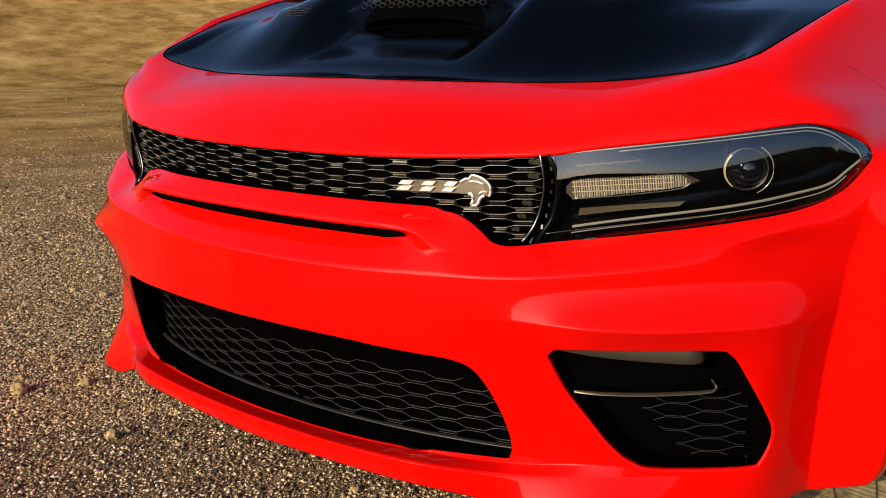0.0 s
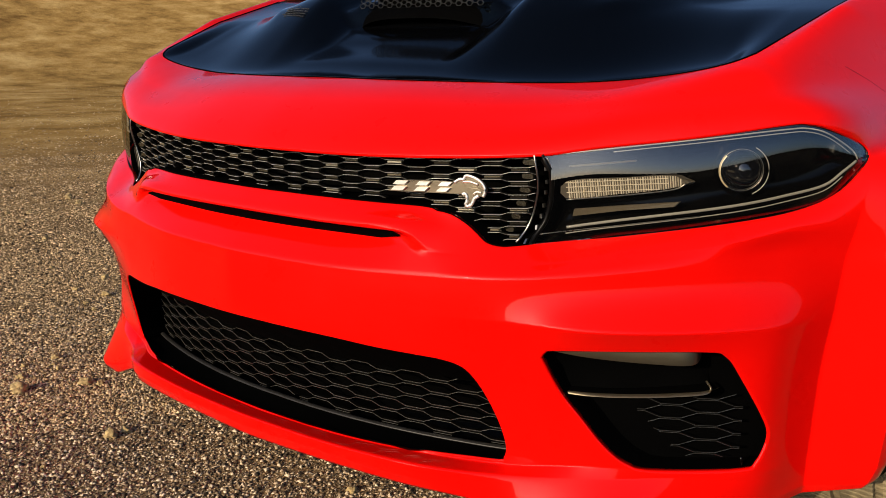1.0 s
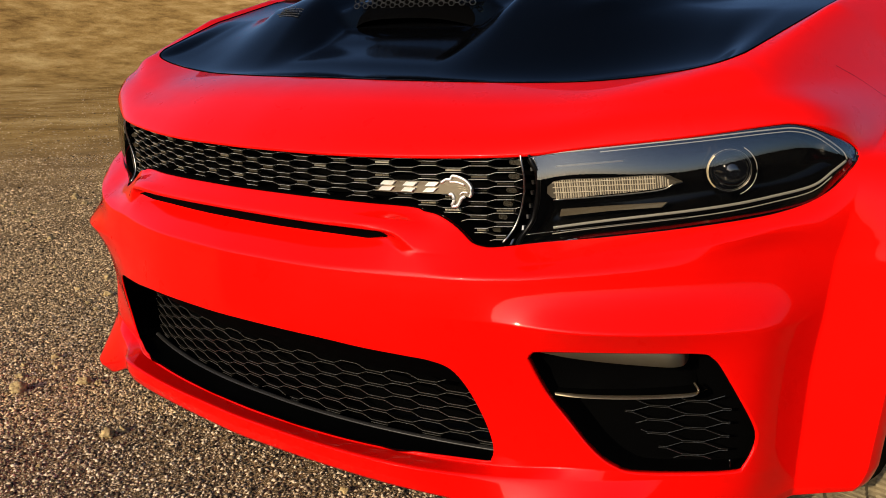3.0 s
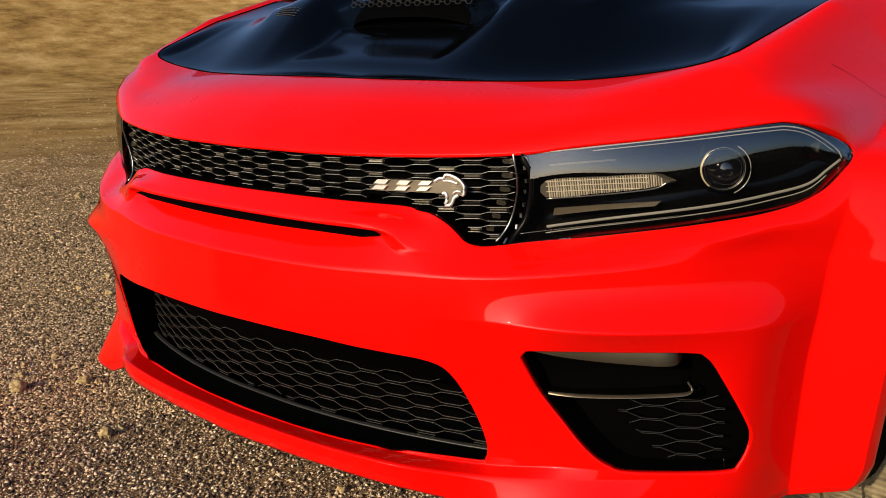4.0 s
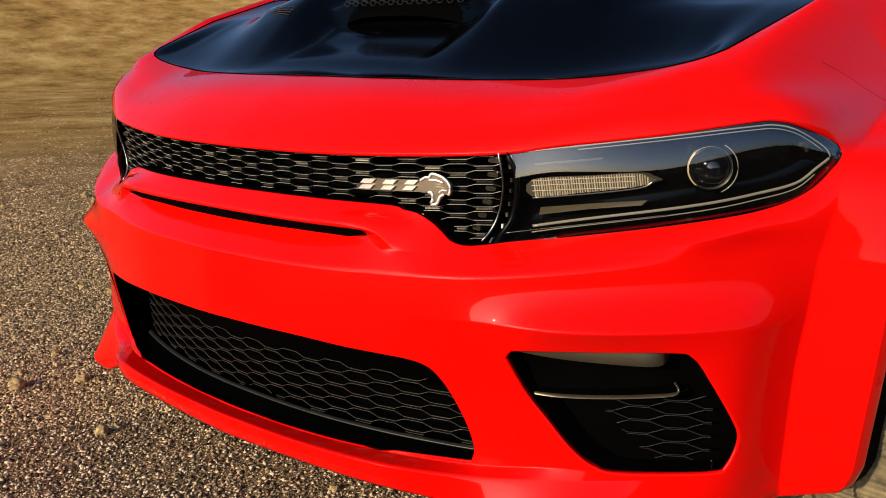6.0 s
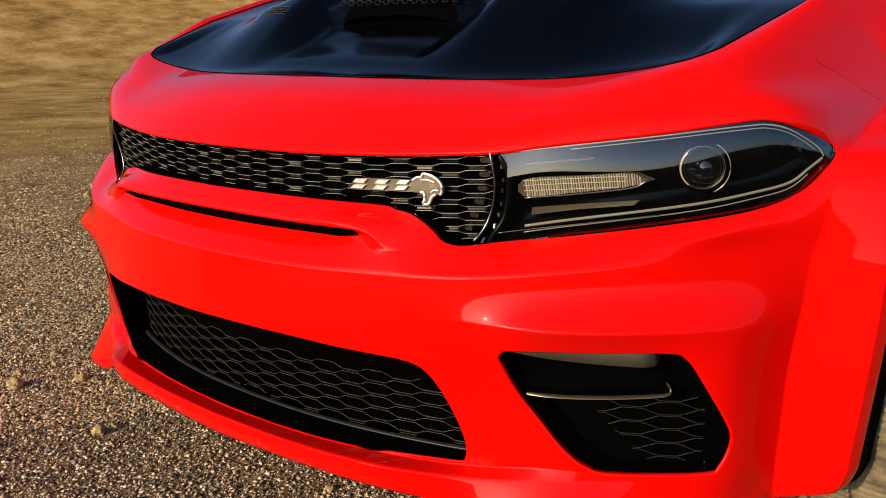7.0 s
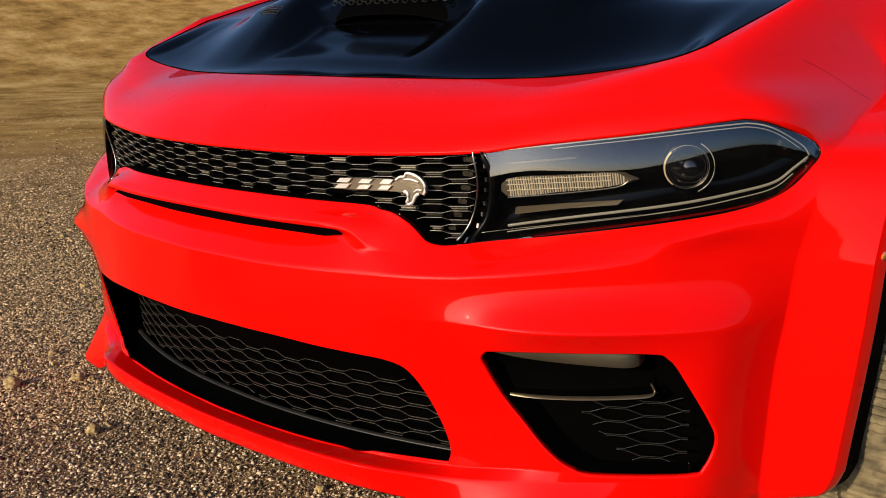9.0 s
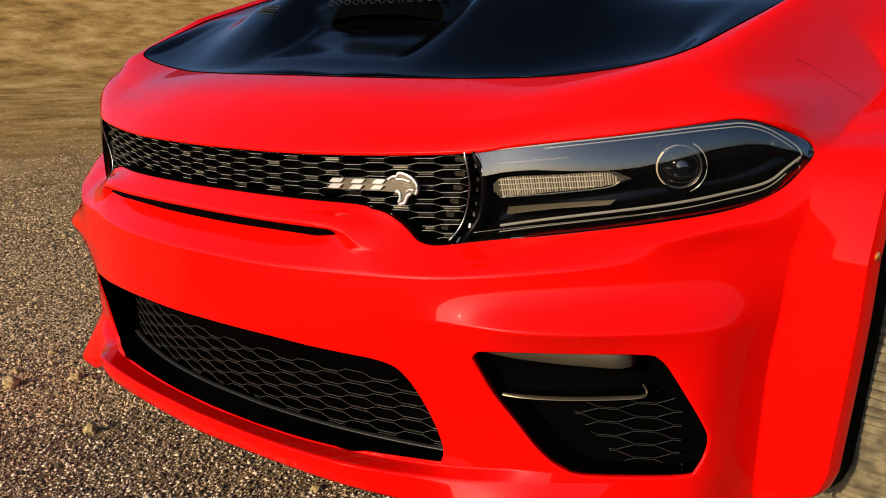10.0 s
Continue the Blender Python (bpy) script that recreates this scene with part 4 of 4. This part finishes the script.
gnt.links.new(fadev.outputs[0], far.inputs["Factor"])
gnt.links.new(mul.outputs["Result"], far.inputs["A"])
gnt.links.new(r4.outputs[0], far.inputs["B"])
# an unseen dark strip, added past the car's front corner to darken reflections
dot = gnt.nodes.new("ShaderNodeVectorMath")
dot.operation = "DOT_PRODUCT"
dot.inputs[1].default_value = (0.6, -0.8, 0.0)
gnt.links.new(co.outputs["Object"], dot.inputs[0])
edge_noise = gnt.nodes.new("ShaderNodeMath")
edge_noise.operation = "ADD"
gnt.links.new(dot.outputs["Value"], edge_noise.inputs[0])
gnt.links.new(n2.outputs["Fac"], edge_noise.inputs[1])
strip = add(gnt, "ShaderNodeMapRange")
strip.inputs["From Min"].default_value, strip.inputs["From Max"].default_value = 0.85, 1.25
gnt.links.new(edge_noise.outputs[0], strip.inputs["Value"])
dark_ground = ramp(gnt, n1.outputs["Fac"], [(0.3, (0.011, 0.0105, 0.010)), (0.7, (0.027, 0.026, 0.024))])
ground_mix = gnt.nodes.new("ShaderNodeMix")
ground_mix.data_type = "RGBA"
gnt.links.new(strip.outputs[0], ground_mix.inputs["Factor"])
gnt.links.new(far.outputs["Result"], ground_mix.inputs["A"])
gnt.links.new(dark_ground.outputs[0], ground_mix.inputs["B"])
gnt.links.new(ground_mix.outputs["Result"], gp_.inputs["Base Color"])
gp_.inputs["Roughness"].default_value = 0.95
gp_.inputs["Specular IOR Level"].default_value = 0.0
bp = add(gnt, "ShaderNodeBump", Strength=0.9, Distance=0.006)
gnt.links.new(n1.outputs["Fac"], bp.inputs["Height"])
bp2 = add(gnt, "ShaderNodeBump", Strength=0.8, Distance=0.05)
gnt.links.new(n2.outputs["Fac"], bp2.inputs["Height"])
gnt.links.new(bp2.outputs[0], bp.inputs["Normal"])
gnt.links.new(bp.outputs[0], gp_.inputs["Normal"])


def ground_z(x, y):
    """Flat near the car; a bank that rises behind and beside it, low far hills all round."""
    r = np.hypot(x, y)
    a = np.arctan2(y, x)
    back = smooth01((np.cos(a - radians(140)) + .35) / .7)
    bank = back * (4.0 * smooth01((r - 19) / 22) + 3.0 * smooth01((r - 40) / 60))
    hills = 14 * smooth01((r - 250) / 500) * (1 + .5 * np.sin(3 * a + 1) + .3 * np.sin(7 * a))
    small = .004 * np.sin(x * 5.1 + y * 2.3) * np.sin(y * 4.3 - x * 1.7)
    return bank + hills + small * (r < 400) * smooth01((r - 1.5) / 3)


rad = np.concatenate([[0.0], np.geomspace(.4, 18, 50), np.linspace(18.5, 45, 50), np.geomspace(47, 1500, 40)])
ang = np.linspace(0, 2 * math.pi, 181)
rows = []
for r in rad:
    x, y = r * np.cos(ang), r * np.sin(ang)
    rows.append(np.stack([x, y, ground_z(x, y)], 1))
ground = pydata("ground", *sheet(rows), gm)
outward(ground)
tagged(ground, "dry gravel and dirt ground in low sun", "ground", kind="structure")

# ---- gravel chips where the camera sees the ground ----
def chip_material(name, stops):
    m, nt, p = nodes_of(name)
    g = nt.nodes.new("ShaderNodeNewGeometry")
    r = ramp(nt, g.outputs["Random Per Island"], stops)
    nt.links.new(r.outputs[0], p.inputs["Base Color"])
    p.inputs["Roughness"].default_value = 0.9
    p.inputs["Specular IOR Level"].default_value = 0.2
    return m


CHIP = chip_material("gravel chips", [(0.0, (0.012, 0.009, 0.007)), (0.34, (0.14, 0.100, 0.062)), (0.72, (0.46, 0.345, 0.22)), (1.0, (0.80, 0.66, 0.47))])
rng = np.random.default_rng(5)


def chips(x, y, small, large, power):
    count = len(x)
    size = small + (large - small) * rng.random(count) ** power
    base = np.array([(1, 0, 0), (0, 1, 0), (-1, 0, 0), (0, -1, 0), (0, 0, 1), (0, 0, -1)], float)
    tri = np.array([(0, 1, 4), (1, 2, 4), (2, 3, 4), (3, 0, 4), (1, 0, 5), (2, 1, 5), (3, 2, 5), (0, 3, 5)])
    yaw = rng.uniform(0, 6.28, count)
    v = base[None] * (1 + rng.uniform(-.35, .35, (count, 6, 3))) + rng.uniform(-.25, .25, (count, 6, 3))
    v *= size[:, None, None] * np.stack([rng.uniform(.8, 1.4, count), rng.uniform(.6, 1, count), rng.uniform(.45, .85, count)], 1)[:, None, :]
    c, s_ = np.cos(yaw)[:, None], np.sin(yaw)[:, None]
    vx, vy = v[..., 0] * c - v[..., 1] * s_, v[..., 0] * s_ + v[..., 1] * c
    v = np.stack([vx + x[:, None], vy + y[:, None], v[..., 2] + (ground_z(x, y) + size * .2)[:, None]], 2)
    f = (tri[None] + (np.arange(count) * 6)[:, None, None]).reshape(-1, 3)
    return v.reshape(-1, 3), f


def fast_mesh(name, v, f, material):
    me = bpy.data.meshes.new(name)
    me.vertices.add(len(v))
    me.vertices.foreach_set("co", v.ravel())
    me.loops.add(f.size)
    me.loops.foreach_set("vertex_index", f.ravel().astype(np.int32))
    me.polygons.add(len(f))
    me.polygons.foreach_set("loop_start", np.arange(0, f.size, 3, dtype=np.int32))
    me.update(calc_edges=True)
    me.materials.append(material)
    return new(name, me)


def spread(count, r0, r1):
    """Places in the wedge of ground beside the car, thinning out with distance."""
    r, a = np.exp(rng.uniform(math.log(r0), math.log(r1), count)), np.radians(rng.uniform(131, 158, count))
    return 1.1 + r * np.cos(a), -1.1 + r * np.sin(a)


def box(count, x0, x1, y0, y1):
    """Places in a rectangle with a ragged edge."""
    return rng.uniform(x0, x1, count) + rng.normal(0, .14, count), rng.uniform(y0, y1, count) + rng.normal(0, .14, count)


# tan chip tones; the darkest also stand for small shadows of clods
FINE = chip_material("fine far gravel", [(0.0, (0.03, 0.020, 0.011)), (0.45, (0.30, 0.203, 0.105)), (1.0, (0.84, 0.62, 0.36))])
sets = [chips(*box(130000, -1.6, 0.35, -.75, 1.3), .0016, .0064, 2.4)]
tagged(fast_mesh("gravel", *sets[0], CHIP), "loose sunlit gravel chips on the ground", "gravel", kind="stuff")
sets = [chips(*spread(110000, 2.1, 4.2), .0018, .0068, 3.0), chips(*spread(60000, 3.5, 8.0), .0026, .0085, 3.0), chips(*spread(26000, 4.0, 22.0), .004, .011, 3.5)]
v = np.concatenate([a for a, _ in sets])
n0 = np.cumsum([0] + [len(a) for a, _ in sets])
f = np.concatenate([b + k for (_, b), k in zip(sets, n0)])
tagged(fast_mesh("gravel", v, f, FINE), "fine tan gravel spread over dry dirt", "gravel", kind="stuff")

# single larger stones
STONE, stn, stp = nodes_of("pale stone")
sc = stn.nodes.new("ShaderNodeTexCoord")
sn1 = add(stn, "ShaderNodeTexNoise", Scale=90.0, Detail=6.0)
stn.links.new(sc.outputs["Object"], sn1.inputs["Vector"])
sr = ramp(stn, sn1.outputs["Fac"], [(0.3, (0.20, 0.140, 0.062)), (0.7, (0.60, 0.44, 0.20))])
stn.links.new(sr.outputs[0], stp.inputs["Base Color"])
stp.inputs["Roughness"].default_value = 0.9


def stone_at(x, y, size, seed):
    bm = bmesh.new()
    bmesh.ops.create_icosphere(bm, subdivisions=3, radius=size)
    for q in bm.verts:
        d = noise.noise(q.co * (1.6 / size) + Vector((seed * 3.1, seed, 0))) + .6 * noise.noise(q.co * (4.2 / size) + Vector((0, seed * 1.7, 0)))
        q.co *= 1 + .75 * d
        q.co.z *= .8
    ob = part("stone", bm, STONE)
    ob.matrix_basis = pose(x, y, size * .45, 0, 0, seed * 47)
    return tagged(ob, "small pale angular stone lying on the gravel", "stone", "loose stones")


for k, (x, y, size) in enumerate([(-1.045, -.035, .020), (-.962, .105, .014), (-.925, .125, .010), (-.608, -.042, .016), (-.605, -.005, .010), (-1.70, .63, .014), (-1.93, .77, .013), (-3.81, 1.70, .022), (-3.5, 1.29, .016), (.015, .116, .009)]):
    stone_at(x, y, size, k + 1)
# earth clods scattered over the gravel
for k in range(90):
    d, a = math.exp(rng.uniform(math.log(1.9), math.log(6.0))), radians(rng.uniform(132, 156))
    x, y = 1.14 + d * math.cos(a), -1.09 + d * math.sin(a)
    if not (abs(x) < 1.05 and y > -.2):
        clod = stone_at(x, y, rng.uniform(.0045, .0095) * (.7 + d / 5), k + 31)
        clod.name = "clod"
        tagged(clod, "small dry brown earth clod on gravel", "clod", "earth clods")
